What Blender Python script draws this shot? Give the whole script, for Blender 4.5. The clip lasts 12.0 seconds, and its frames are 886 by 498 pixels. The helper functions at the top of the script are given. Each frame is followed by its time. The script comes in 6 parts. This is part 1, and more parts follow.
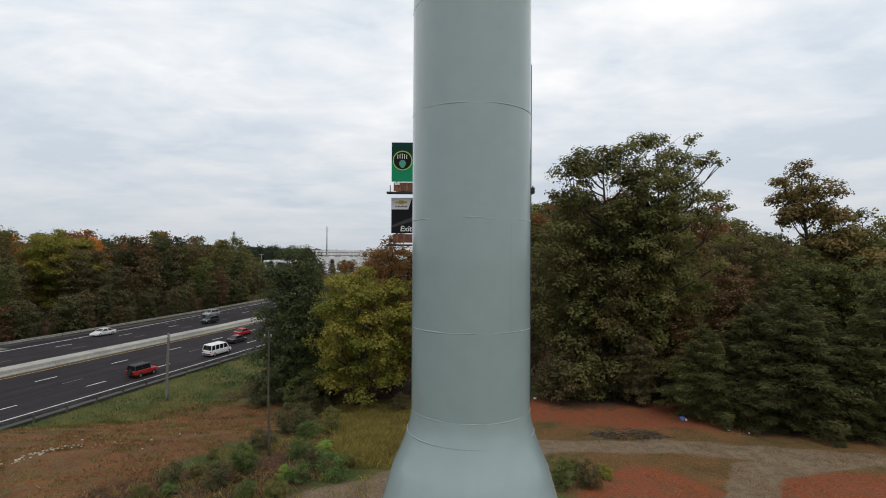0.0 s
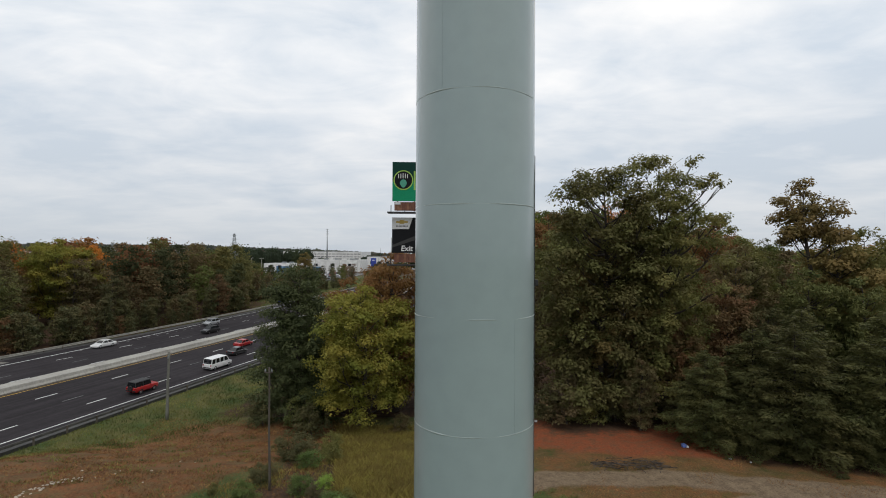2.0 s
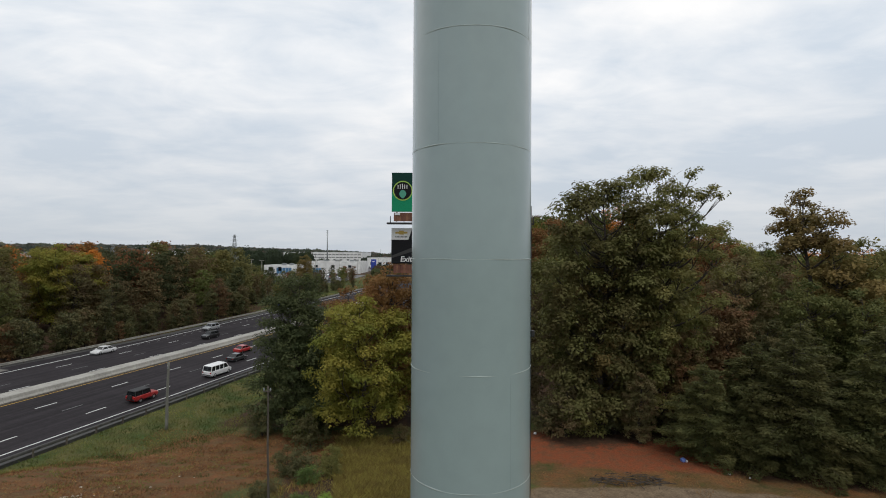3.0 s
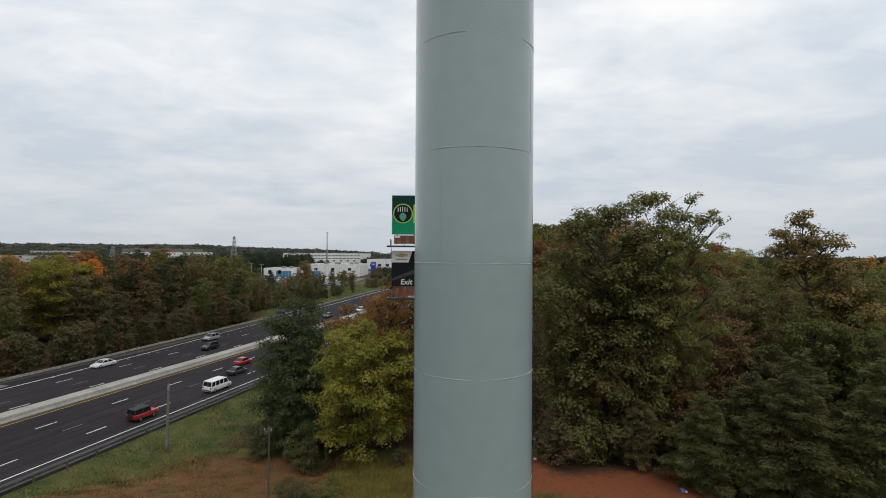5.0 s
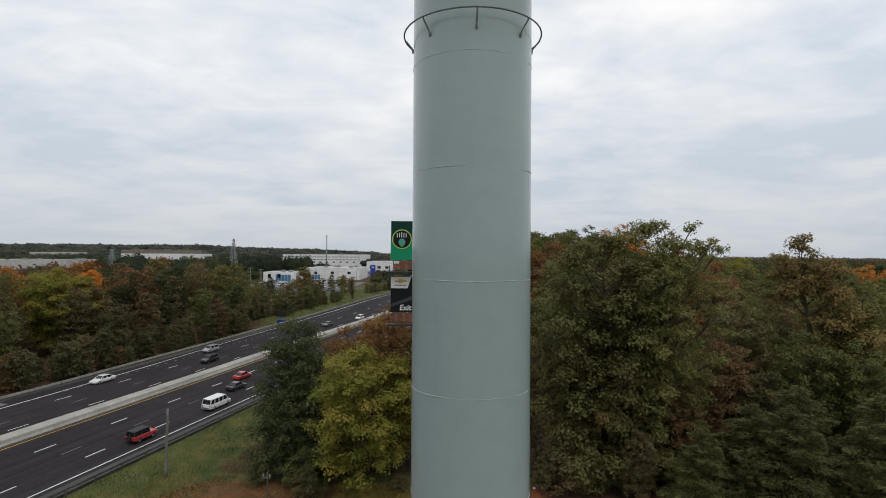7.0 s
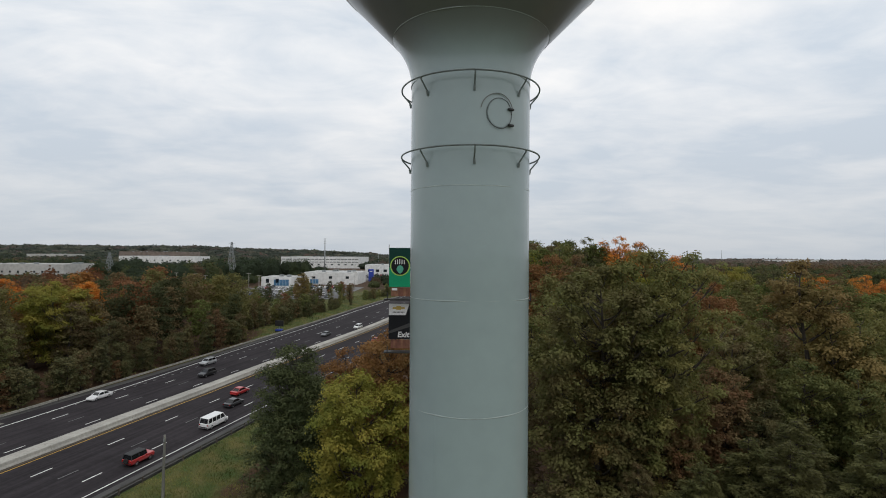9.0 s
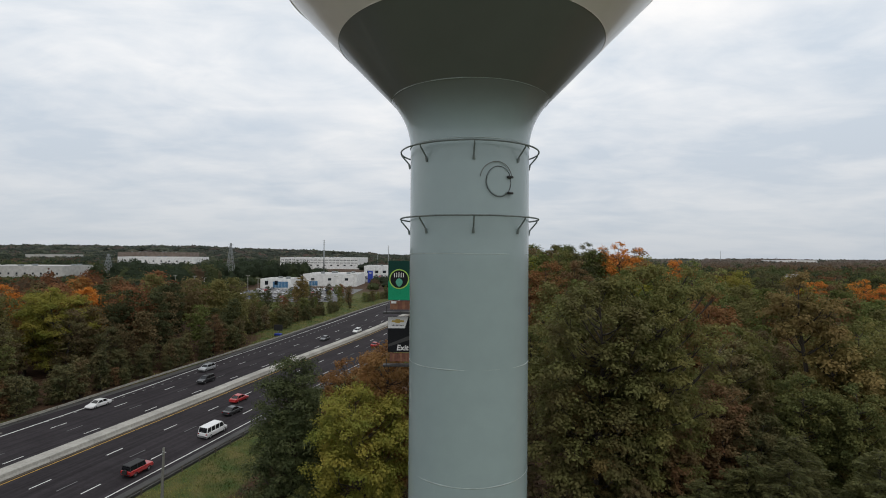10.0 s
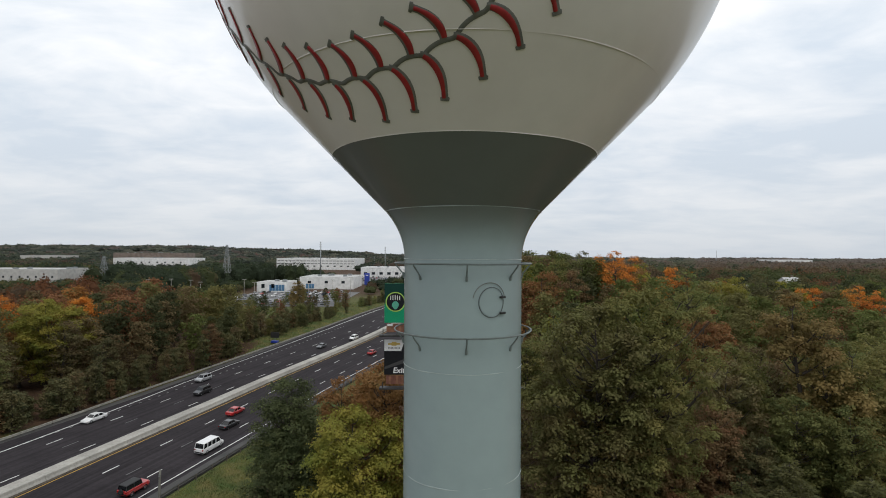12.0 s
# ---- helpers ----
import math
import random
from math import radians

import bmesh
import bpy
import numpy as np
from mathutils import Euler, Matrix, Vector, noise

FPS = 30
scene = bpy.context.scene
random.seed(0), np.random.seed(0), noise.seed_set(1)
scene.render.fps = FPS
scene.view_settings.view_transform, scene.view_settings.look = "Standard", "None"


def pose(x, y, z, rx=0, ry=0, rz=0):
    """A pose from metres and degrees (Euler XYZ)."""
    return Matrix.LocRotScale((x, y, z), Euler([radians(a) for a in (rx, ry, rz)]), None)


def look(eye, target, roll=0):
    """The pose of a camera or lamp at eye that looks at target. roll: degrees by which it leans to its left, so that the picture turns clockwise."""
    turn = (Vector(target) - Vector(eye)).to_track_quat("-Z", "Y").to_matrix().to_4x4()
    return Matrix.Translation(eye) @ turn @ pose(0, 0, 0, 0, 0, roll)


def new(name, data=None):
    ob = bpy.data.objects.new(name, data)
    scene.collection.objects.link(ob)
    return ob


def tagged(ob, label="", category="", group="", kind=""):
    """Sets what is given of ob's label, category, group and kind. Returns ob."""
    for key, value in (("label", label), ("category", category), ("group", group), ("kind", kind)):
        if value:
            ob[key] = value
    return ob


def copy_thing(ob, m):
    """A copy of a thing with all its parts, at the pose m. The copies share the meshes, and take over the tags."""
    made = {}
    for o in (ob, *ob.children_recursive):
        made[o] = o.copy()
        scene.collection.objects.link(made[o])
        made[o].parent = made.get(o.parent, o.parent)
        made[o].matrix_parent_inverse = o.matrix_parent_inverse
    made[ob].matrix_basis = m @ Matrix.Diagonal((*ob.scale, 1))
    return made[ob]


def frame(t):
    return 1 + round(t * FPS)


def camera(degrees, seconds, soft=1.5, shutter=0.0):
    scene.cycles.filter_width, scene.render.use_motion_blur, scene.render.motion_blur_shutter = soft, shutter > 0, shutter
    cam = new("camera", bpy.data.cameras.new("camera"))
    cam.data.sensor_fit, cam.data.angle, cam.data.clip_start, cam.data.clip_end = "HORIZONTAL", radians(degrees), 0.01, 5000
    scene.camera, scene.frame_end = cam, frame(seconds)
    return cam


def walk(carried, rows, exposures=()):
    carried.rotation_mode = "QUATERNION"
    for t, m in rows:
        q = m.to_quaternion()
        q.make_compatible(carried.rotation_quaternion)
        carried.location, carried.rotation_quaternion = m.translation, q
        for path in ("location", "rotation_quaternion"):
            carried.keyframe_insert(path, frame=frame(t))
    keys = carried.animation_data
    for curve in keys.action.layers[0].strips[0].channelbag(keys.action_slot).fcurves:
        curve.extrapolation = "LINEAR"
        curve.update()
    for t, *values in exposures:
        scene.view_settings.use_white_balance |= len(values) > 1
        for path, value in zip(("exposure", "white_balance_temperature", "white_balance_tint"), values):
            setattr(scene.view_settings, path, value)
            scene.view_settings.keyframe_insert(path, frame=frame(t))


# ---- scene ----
cam = camera(81.0, 12.0, soft=1.0)
METRES, EYE, TILT, LEAN, TURN = 17.5, 15.0, 0.69, -0.3, 0.0
ROWS = [
    (0.0, 0.0034, 0.0, 0.0, 0.0, 0.0, -0.0),
    (0.5, 0.0016, 0.0043, 0.0322, 0.01, 0.01, -0.01),
    (1.0, -0.0014, 0.0055, 0.0651, -0.02, 0.03, -0.03),
    (1.5, -0.0021, 0.005, 0.1015, 0.02, 0.01, -0.03),
    (2.0, -0.0003, 0.0056, 0.137, 0.03, 0.0, -0.04),
    (2.5, 0.004, 0.0069, 0.1746, 0.05, -0.01, -0.04),
    (3.0, 0.0056, 0.0065, 0.2123, 0.06, -0.02, -0.05),
    (5.0, 0.0021, 0.0033, 0.3753, 0.02, -0.1, -0.07),
    (5.5, 0.0031, 0.003, 0.4194, 0.0, -0.1, -0.08),
    (6.0, 0.0044, 0.0021, 0.4649, -0.01, -0.14, -0.06),
    (6.5, 0.0056, 0.0034, 0.5106, -0.04, -0.15, -0.06),
    (7.0, 0.0058, 0.0066, 0.5581, -0.02, -0.17, -0.04),
    (7.5, 0.006, 0.0096, 0.6045, -0.09, -0.17, -0.05),
    (9.5, 0.0075, 0.0117, 0.7857, -0.23, -0.09, -0.11),
    (10.0, 0.0071, 0.0127, 0.8323, -0.29, -0.13, -0.11),
    (10.5, 0.0055, 0.013, 0.8773, -0.37, -0.15, -0.09),
    (11.0, 0.005, 0.0132, 0.919, -0.44, -0.15, -0.07),
    (11.5, 0.0071, 0.0094, 0.9584, -0.54, -0.19, -0.06),
    (12.0, 0.0118, 0.0056, 0.9978, -0.64, -0.25, -0.04),
]
walk(cam, [(t, pose(0, 0, EYE, TILT, LEAN, TURN) @ pose(METRES * x, METRES * y, METRES * z, 90 + pitch, roll, yaw)) for t, x, y, z, yaw, pitch, roll in ROWS],
     [(0.0, 0.0), (3.0, -0.02), (5.0, -0.05), (9.5, -0.06), (10.5, -0.03), (11.5, 0.07), (12.0, 0.13)])

# ---------------------------------------------------------------- world, sun
SUN_EL, SUN_AZ = 62.0, 150.0
world = bpy.data.worlds.new("overcast_sky")
scene.world = world
world.use_nodes = True
wn, wl = world.node_tree.nodes, world.node_tree.links
wn.clear()


def wnode(kind, **values):
    n = wn.new(kind)
    for key, value in values.items():
        n.inputs[key].default_value = value
    return n


def wmath(op, a, b=None, c=None):
    n = wn.new("ShaderNodeMath")
    n.operation = op
    for i, v in enumerate((a, b, c)):
        if v is None:
            continue
        if isinstance(v, (int, float)):
            n.inputs[i].default_value = v
        else:
            wl.new(v, n.inputs[i])
    return n.outputs[0]


sky = wn.new("ShaderNodeTexSky")
sky.sky_type, sky.sun_disc = "NISHITA", False
sky.sun_elevation, sky.sun_rotation = radians(SUN_EL), radians(SUN_AZ)
tc = wn.new("ShaderNodeTexCoord")
sep = wn.new("ShaderNodeSeparateXYZ")
wl.new(tc.outputs["Generated"], sep.inputs[0])
up = wmath("MAXIMUM", sep.outputs["Z"], 0.0)
den = wmath("ADD", up, 0.16)
cx, cy = wmath("DIVIDE", sep.outputs["X"], den), wmath("DIVIDE", sep.outputs["Y"], den)
comb = wn.new("ShaderNodeCombineXYZ")
wl.new(cx, comb.inputs[0]), wl.new(cy, comb.inputs[1])
# broad cloud banks and fine ragged structure
bank = wnode("ShaderNodeTexNoise", Scale=0.62, Detail=4.0, Roughness=0.5, Distortion=0.4)
fine = wnode("ShaderNodeTexNoise", Scale=2.2, Detail=6.0, Roughness=0.52, Distortion=0.3)
for n in (bank, fine):
    wl.new(comb.outputs[0], n.inputs["Vector"])
# long thin wisps drawn out by the wind
drawn = wn.new("ShaderNodeMapping")
drawn.inputs["Rotation"].default_value, drawn.inputs["Scale"].default_value = (0, 0, radians(14)), (0.7, 1.2, 1.0)
wisp = wnode("ShaderNodeTexNoise", Scale=2.6, Detail=8.0, Roughness=0.58, Distortion=0.7)
wl.new(comb.outputs[0], drawn.inputs[0]), wl.new(drawn.outputs[0], wisp.inputs["Vector"])
cloud = wmath("ADD", wmath("MULTIPLY", bank.outputs["Fac"], 0.50), wmath("MULTIPLY", fine.outputs["Fac"], 0.27))
cloud = wmath("ADD", cloud, wmath("MULTIPLY", wisp.outputs["Fac"], 0.23))
ramp = wn.new("ShaderNodeValToRGB")
for e, (at, col) in zip(ramp.color_ramp.elements, ((0.415, (0.64, 0.71, 0.79, 1)), (0.58, (1.0, 0.99, 0.98, 1)))):
    e.position, e.color = at, col
wl.new(cloud, ramp.inputs[0])
low = wmath("SMOOTH_MAX", wmath("SUBTRACT", 1.0, wmath("MULTIPLY", up, 3.2)), 0.0, 0.25)
haze = wn.new("ShaderNodeMixRGB")
haze.inputs[2].default_value = (0.485, 0.528, 0.582, 1)
wl.new(wmath("MULTIPLY", low, 0.85), haze.inputs[0]), wl.new(ramp.outputs[0], haze.inputs[1])
bg_sky, bg_cloud = wnode("ShaderNodeBackground", Strength=0.07), wnode("ShaderNodeBackground", Strength=1.10)
wl.new(sky.outputs[0], bg_sky.inputs[0]), wl.new(haze.outputs[0], bg_cloud.inputs[0])
mixbg = wnode("ShaderNodeMixShader", Fac=0.93)
wl.new(bg_sky.outputs[0], mixbg.inputs[1]), wl.new(bg_cloud.outputs[0], mixbg.inputs[2])
wout = wn.new("ShaderNodeOutputWorld")
wl.new(mixbg.outputs[0], wout.inputs[0])

sun_data = bpy.data.lights.new("sun", "SUN")
sun_data.energy, sun_data.angle, sun_data.color = 0.75, radians(35), (1.0, 0.96, 0.9)
sun = new("sun", sun_data)
SUN_DIR = Vector((math.sin(radians(SUN_AZ)) * math.cos(radians(SUN_EL)), math.cos(radians(SUN_AZ)) * math.cos(radians(SUN_EL)), math.sin(radians(SUN_EL))))
sun.matrix_world = look(SUN_DIR * 60, (0, 0, 0))


# ---------------------------------------------------------------- materials
def shade(name, col, rough=0.7, dark=0.75, light=1.2, big=0.6, small=9.0, bump=0.0, bump_scale=30.0, metal=0.0, coat=0.0,
          per_object=0.0, stretch=(1, 1, 1), hue=None, spec=0.5, through_light=0.0, per_island=0.0, grime=0.78):
    """A painted, stained or grown surface: two scales of variation, and relief."""
    m = bpy.data.materials.new(name)
    m.use_nodes = True
    nd, lk = m.node_tree.nodes, m.node_tree.links
    p = nd["Principled BSDF"]
    p.inputs["Roughness"].default_value, p.inputs["Metallic"].default_value = rough, metal
    p.inputs["Specular IOR Level"].default_value = spec
    p.inputs["Coat Weight"].default_value = coat
    where = nd.new("ShaderNodeTexCoord").outputs["Object"]
    mp = nd.new("ShaderNodeMapping")
    mp.inputs["Scale"].default_value = stretch
    lk.new(where, mp.inputs[0])

    def noise_at(scale, detail):
        n = nd.new("ShaderNodeTexNoise")
        n.inputs["Scale"].default_value, n.inputs["Detail"].default_value = scale, detail
        lk.new(mp.outputs[0], n.inputs["Vector"])
        return n.outputs["Fac"]

    def mix(kind, a, b, fac):
        n = nd.new("ShaderNodeMixRGB")
        n.blend_type = kind
        for s, v in ((n.inputs[1], a), (n.inputs[2], b), (n.inputs[0], fac)):
            if isinstance(v, (int, float)):
                s.default_value = v
            elif isinstance(v, tuple):
                s.default_value = (*v, 1)
            else:
                lk.new(v, s)
        return n.outputs[0]

    def ramp01(v, lo, hi):
        n = nd.new("ShaderNodeMapRange")
        n.inputs["From Min"].default_value, n.inputs["From Max"].default_value = lo, hi
        lk.new(v, n.inputs["Value"])
        return n.outputs[0]

    c = mix("MIX", tuple(v * dark for v in col), tuple(min(v * light, 0.95) for v in (hue or col)), ramp01(noise_at(big, 4), 0.34, 0.66))
    c = mix("MULTIPLY", c, mix("MIX", (grime, grime, grime), (1.0, 1.0, 1.0), ramp01(noise_at(small, 5), 0.3, 0.62)), 1.0)
    if per_object or per_island:
        hs = nd.new("ShaderNodeHueSaturation")
        r = nd.new("ShaderNodeObjectInfo").outputs["Random"] if per_object else nd.new("ShaderNodeNewGeometry").outputs["Random Per Island"]
        k = per_object or per_island
        for sock, a, b in (("Value", 1 - k, 1 + k), ("Hue", 0.5 - 0.05 * k, 0.5 + 0.05 * k)):
            n = nd.new("ShaderNodeMapRange")
            n.inputs["To Min"].default_value, n.inputs["To Max"].default_value = a, b
            lk.new(r, n.inputs["Value"])
            lk.new(n.outputs[0], hs.inputs[sock])
        lk.new(c, hs.inputs["Color"])
        c = hs.outputs[0]
    lk.new(c, p.inputs["Base Color"])
    if bump:
        b = nd.new("ShaderNodeBump")
        b.inputs["Strength"].default_value, b.inputs["Distance"].default_value = min(bump * 10, 1.0), 0.02
        lk.new(noise_at(bump_scale, 6), b.inputs["Height"])
        lk.new(b.outputs[0], p.inputs["Normal"])
    if through_light:
        t = nd.new("ShaderNodeBsdfTranslucent")
        lk.new(c, t.inputs[0])
        mx = nd.new("ShaderNodeMixShader")
        mx.inputs[0].default_value = through_light
        lk.new(p.outputs[0], mx.inputs[1]), lk.new(t.outputs[0], mx.inputs[2])
        lk.new(mx.outputs[0], nd["Material Output"].inputs[0])
    return m


def foliage(name, col, hue=None):
    col, hue = tuple(v * 1.5 for v in col), hue and tuple(v * 1.5 for v in hue)
    return shade(name, col, rough=0.7, dark=0.8, light=1.22, big=0.4, small=1.6, per_object=0.15, hue=hue, spec=0.22, through_light=0.42, grime=0.88)


TOWER_PAINT = shade("sage_grey_tank_paint", (0.290, 0.360, 0.362), rough=0.27, coat=0.4, dark=0.985, light=1.015, big=0.5, small=2.0, grime=0.96)
# lighter than the tank paint: the light that weld beads catch is painted in
WELD_PAINT = shade("worn_weld_paint", (0.36, 0.415, 0.405), rough=0.45, dark=0.9, light=1.1, big=2.0, small=6.0)
HARDWARE_PAINT = shade("dull_sage_hardware_paint", (0.15, 0.18, 0.172), rough=0.45, dark=0.85, light=1.1, big=2.0, small=8.0)
BAND_PAINT = shade("dark_grey_tank_paint", (0.140, 0.152, 0.150), rough=0.36, coat=0.35, dark=0.97, light=1.03, big=0.6, small=2.0, grime=0.95)
BALL_PAINT = shade("cream_tank_paint", (0.79, 0.735, 0.71), rough=0.30, coat=0.35, dark=0.975, light=1.02, big=0.35, small=1.5, grime=0.95)
RED_PAINT = shade("red_stitch_paint", (0.34, 0.020, 0.026), rough=0.45, dark=0.85, light=1.1, big=2.0)
RIM_GREY = shade("dull_grey_rim_paint", (0.075, 0.085, 0.085), rough=0.5, dark=0.85, light=1.1, big=2.0)
SEAM_PAINT = shade("grey_seam_paint", (0.15, 0.15, 0.135), rough=0.5, dark=0.85, light=1.1, big=2.0)
STEEL = shade("galvanised_steel", (0.30, 0.32, 0.32), rough=0.45, metal=0.7, big=3, small=20)
DARK_STEEL = shade("dark_weathered_steel", (0.035, 0.035, 0.035), rough=0.6, metal=0.3, big=3, small=20)
RUST_STEEL = shade("red_brown_steel_slats", (0.20, 0.085, 0.05), rough=0.7, big=2, small=14, per_object=0.2)


def road_surface(name, col):
    """Asphalt with worn wheel paths and seams that run along the road."""
    m = shade(name, col, spec=0.15, rough=0.92, dark=0.86, light=1.15, big=0.18, small=1.6, bump=0.02, bump_scale=60)
    nd, lk = m.node_tree.nodes, m.node_tree.links
    p = nd["Principled BSDF"]
    base = p.inputs["Base Color"].links[0].from_socket
    at = nd.new("ShaderNodeAttribute")
    at.attribute_name = "along_across"
    out = base
    for scale, lo, hi, k in (((0.012, 1.15, 1.0), 0.36, 0.64, (0.78, 1.26)), ((0.03, 4.0, 1.0), 0.35, 0.65, (0.9, 1.1))):
        mp, n, r = nd.new("ShaderNodeMapping"), nd.new("ShaderNodeTexNoise"), nd.new("ShaderNodeMapRange")
        mp.inputs["Scale"].default_value = scale
        n.inputs["Scale"].default_value, n.inputs["Detail"].default_value = 1.0, 3.0
        r.inputs["From Min"].default_value, r.inputs["From Max"].default_value = lo, hi
        r.inputs["To Min"].default_value, r.inputs["To Max"].default_value = k
        mx = nd.new("ShaderNodeVectorMath")
        mx.operation = "SCALE"
        lk.new(at.outputs["Vector"], mp.inputs[0]), lk.new(mp.outputs[0], n.inputs["Vector"]), lk.new(n.outputs["Fac"], r.inputs["Value"])
        lk.new(out, mx.inputs[0]), lk.new(r.outputs[0], mx.inputs["Scale"])
        out = mx.outputs[0]
    lk.new(out, p.inputs["Base Color"])
    return m


ASPHALT = road_surface("asphalt", (0.0300, 0.0260, 0.0286))
SHOULDER = shade("worn_shoulder_asphalt", (0.055, 0.053, 0.05), rough=0.85, big=0.3, small=4, bump=0.02)
CONCRETE = shade("barrier_concrete", (0.38, 0.365, 0.325), rough=0.85, dark=0.8, light=1.12, big=0.25, small=3.0, bump=0.02, per_object=0.06)
WHITE_LINE = shade("white_road_paint", (0.72, 0.72, 0.70), rough=0.7, dark=0.8, light=1.05, big=1.2, small=12)
WORN_LINE = shade("worn_road_paint", (0.13, 0.13, 0.13), rough=0.8, dark=0.6, light=1.3, big=1.5, small=10)
DOT_LINE = shade("dull_road_paint", (0.34, 0.34, 0.33), rough=0.8, dark=0.7, light=1.2, big=1.5, small=10)
YELLOW_LINE = shade("yellow_road_paint", (0.50, 0.30, 0.035), rough=0.7, dark=0.8, light=1.05, big=1.2, small=12)
DARK_RAIL = shade("dull_brown_rail_steel", (0.10, 0.095, 0.085), rough=0.65, metal=0.3, big=1.5, small=10)
GORE_DIRT = shade("roadside_dirt", (0.075, 0.06, 0.042), rough=0.95, dark=0.7, light=1.2, big=0.4, small=4)
GORE = shade("pale_worn_concrete_apron", (0.20, 0.19, 0.165), rough=0.9, dark=0.75, light=1.15, big=0.4, small=4, bump=0.02)
RAIL_STEEL = shade("weathered_rail_steel", (0.33, 0.315, 0.27), rough=0.7, metal=0.15, big=1.5, small=10)
POLE_WOOD = shade("weathered_pole_wood", (0.095, 0.080, 0.062), rough=0.9, big=2, small=18, stretch=(1, 1, 0.1), bump=0.03)
GREY_WOOD = shade("bleached_pole_wood", (0.17, 0.17, 0.145), rough=0.9, big=2, small=18, stretch=(1, 1, 0.1), bump=0.03)
BARK = shade("grey_brown_bark", (0.052, 0.042, 0.033), rough=0.95, big=2, small=14, stretch=(1, 1, 0.3), bump=0.05)
LEAF = {
    "dark": foliage("dark_green_leaves", (0.066, 0.078, 0.033), (0.098, 0.082, 0.036)),
    "green": foliage("green_leaves", (0.092, 0.114, 0.037), (0.118, 0.118, 0.038)),
    "olive": foliage("olive_leaves", (0.112, 0.121, 0.036), (0.138, 0.120, 0.040)),
    "brown": foliage("brown_olive_leaves", (0.136, 0.090, 0.046), (0.098, 0.096, 0.040)),
    "yellow": foliage("yellow_green_leaves", (0.146, 0.160, 0.028), (0.180, 0.150, 0.030)),
    "rust": foliage("rust_leaves", (0.165, 0.082, 0.040), (0.120, 0.092, 0.042)),
    "russet": foliage("russet_leaves", (0.195, 0.092, 0.034), (0.165, 0.094, 0.036)),
    "orange": foliage("orange_leaves", (0.46, 0.18, 0.028), (0.36, 0.13, 0.028)),
    "ochre": foliage("ochre_brown_leaves", (0.148, 0.124, 0.040), (0.156, 0.110, 0.042)),
    "deep": foliage("deep_green_leaves", (0.058, 0.077, 0.032), (0.072, 0.086, 0.035)),
    "umber": foliage("umber_olive_leaves", (0.118, 0.100, 0.038), (0.102, 0.108, 0.036)),
    "pine": foliage("pine_needles", (0.076, 0.084, 0.031), (0.090, 0.084, 0.032)),
    "bright": foliage("bright_green_leaves", (0.20, 0.29, 0.055)),
    "bush": foliage("leafy_bush_green", (0.080, 0.122, 0.036), (0.102, 0.135, 0.038)),
}


# ---------------------------------------------------------------- mesh helpers
def mesh_ob(name, verts, faces, material, parent=None, smooth=False, label=""):
    me = bpy.data.meshes.new(name)
    me.from_pydata([tuple(v) for v in verts], [], [tuple(int(i) for i in f) for f in faces])
    if smooth:
        me.shade_smooth()
    if material:
        me.materials.append(material)
    ob = new(name, me)
    ob.parent = parent
    if label:
        tagged(ob, label)
    return ob


def part(name, bm, material, parent=None, label="", smooth=False):
    me = bpy.data.meshes.new(name)
    bm.to_mesh(me)
    bm.free()
    if smooth:
        me.shade_smooth()
    me.materials.append(material)
    ob = new(name, me)
    ob.parent = parent
    if label:
        tagged(ob, label)
    return ob


def thing(name, at, label, category, group="", turn=0.0, kind=""):
    ob = new(name)
    ob.matrix_basis = pose(*at, 0, 0, turn)
    return tagged(ob, label, category, group, kind)


def box(bm, c, s, bevel=0.0, turn=None):
    r = bmesh.ops.create_cube(bm, size=1.0)
    for v in r["verts"]:
        v.co = Vector((v.co.x * s[0], v.co.y * s[1], v.co.z * s[2]))
    if bevel:
        edges = list({e for v in r["verts"] for e in v.link_edges})
        out = bmesh.ops.bevel(bm, geom=edges, offset=bevel, segments=1, affect="EDGES")
        verts = list({v for f in out["faces"] for v in f.verts} | {v for v in r["verts"] if v.is_valid})
    else:
        verts = r["verts"]
    for v in verts:
        v.co = (turn @ v.co if turn else v.co) + Vector(c)
    return verts


def tube(path, radii, sides=8, close=True):
    """Verts and faces of a round tube along a path."""
    path = [Vector(p) for p in path]
    verts, faces = [], []
    for i, p in enumerate(path):
        d = (path[min(i + 1, len(path) - 1)] - path[max(i - 1, 0)]).normalized()
        a = d.cross(Vector((0.31, 0.95, 0.07))).normalized()
        b = d.cross(a)
        for k in range(sides):
            t = 2 * math.pi * k / sides
            verts.append(p + (a * math.cos(t) + b * math.sin(t)) * radii[i])
    for i in range(len(path) - 1):
        for k in range(sides):
            q = (k + 1) % sides
            faces.append((i * sides + k, i * sides + q, (i + 1) * sides + q, (i + 1) * sides + k))
    if close:
        faces.append(tuple(range(sides))[::-1])
        faces.append(tuple(range((len(path) - 1) * sides, len(path) * sides)))
    return verts, faces


def join(*lots):
    verts, faces = [], []
    for v, f in lots:
        o = len(verts)
        verts += list(v)
        faces += [tuple(i + o for i in g) for g in f]
    return verts, faces


def revolve(profile, steps=96):
    verts, faces = [], []
    for r, z in profile:
        for k in range(steps):
            t = 2 * math.pi * k / steps
            verts.append((r * math.sin(t), -r * math.cos(t), z))
    for i in range(len(profile) - 1):
        for k in range(steps):
            q = (k + 1) % steps
            faces.append((i * steps + k, i * steps + q, (i + 1) * steps + q, (i + 1) * steps + k))
    return verts, faces


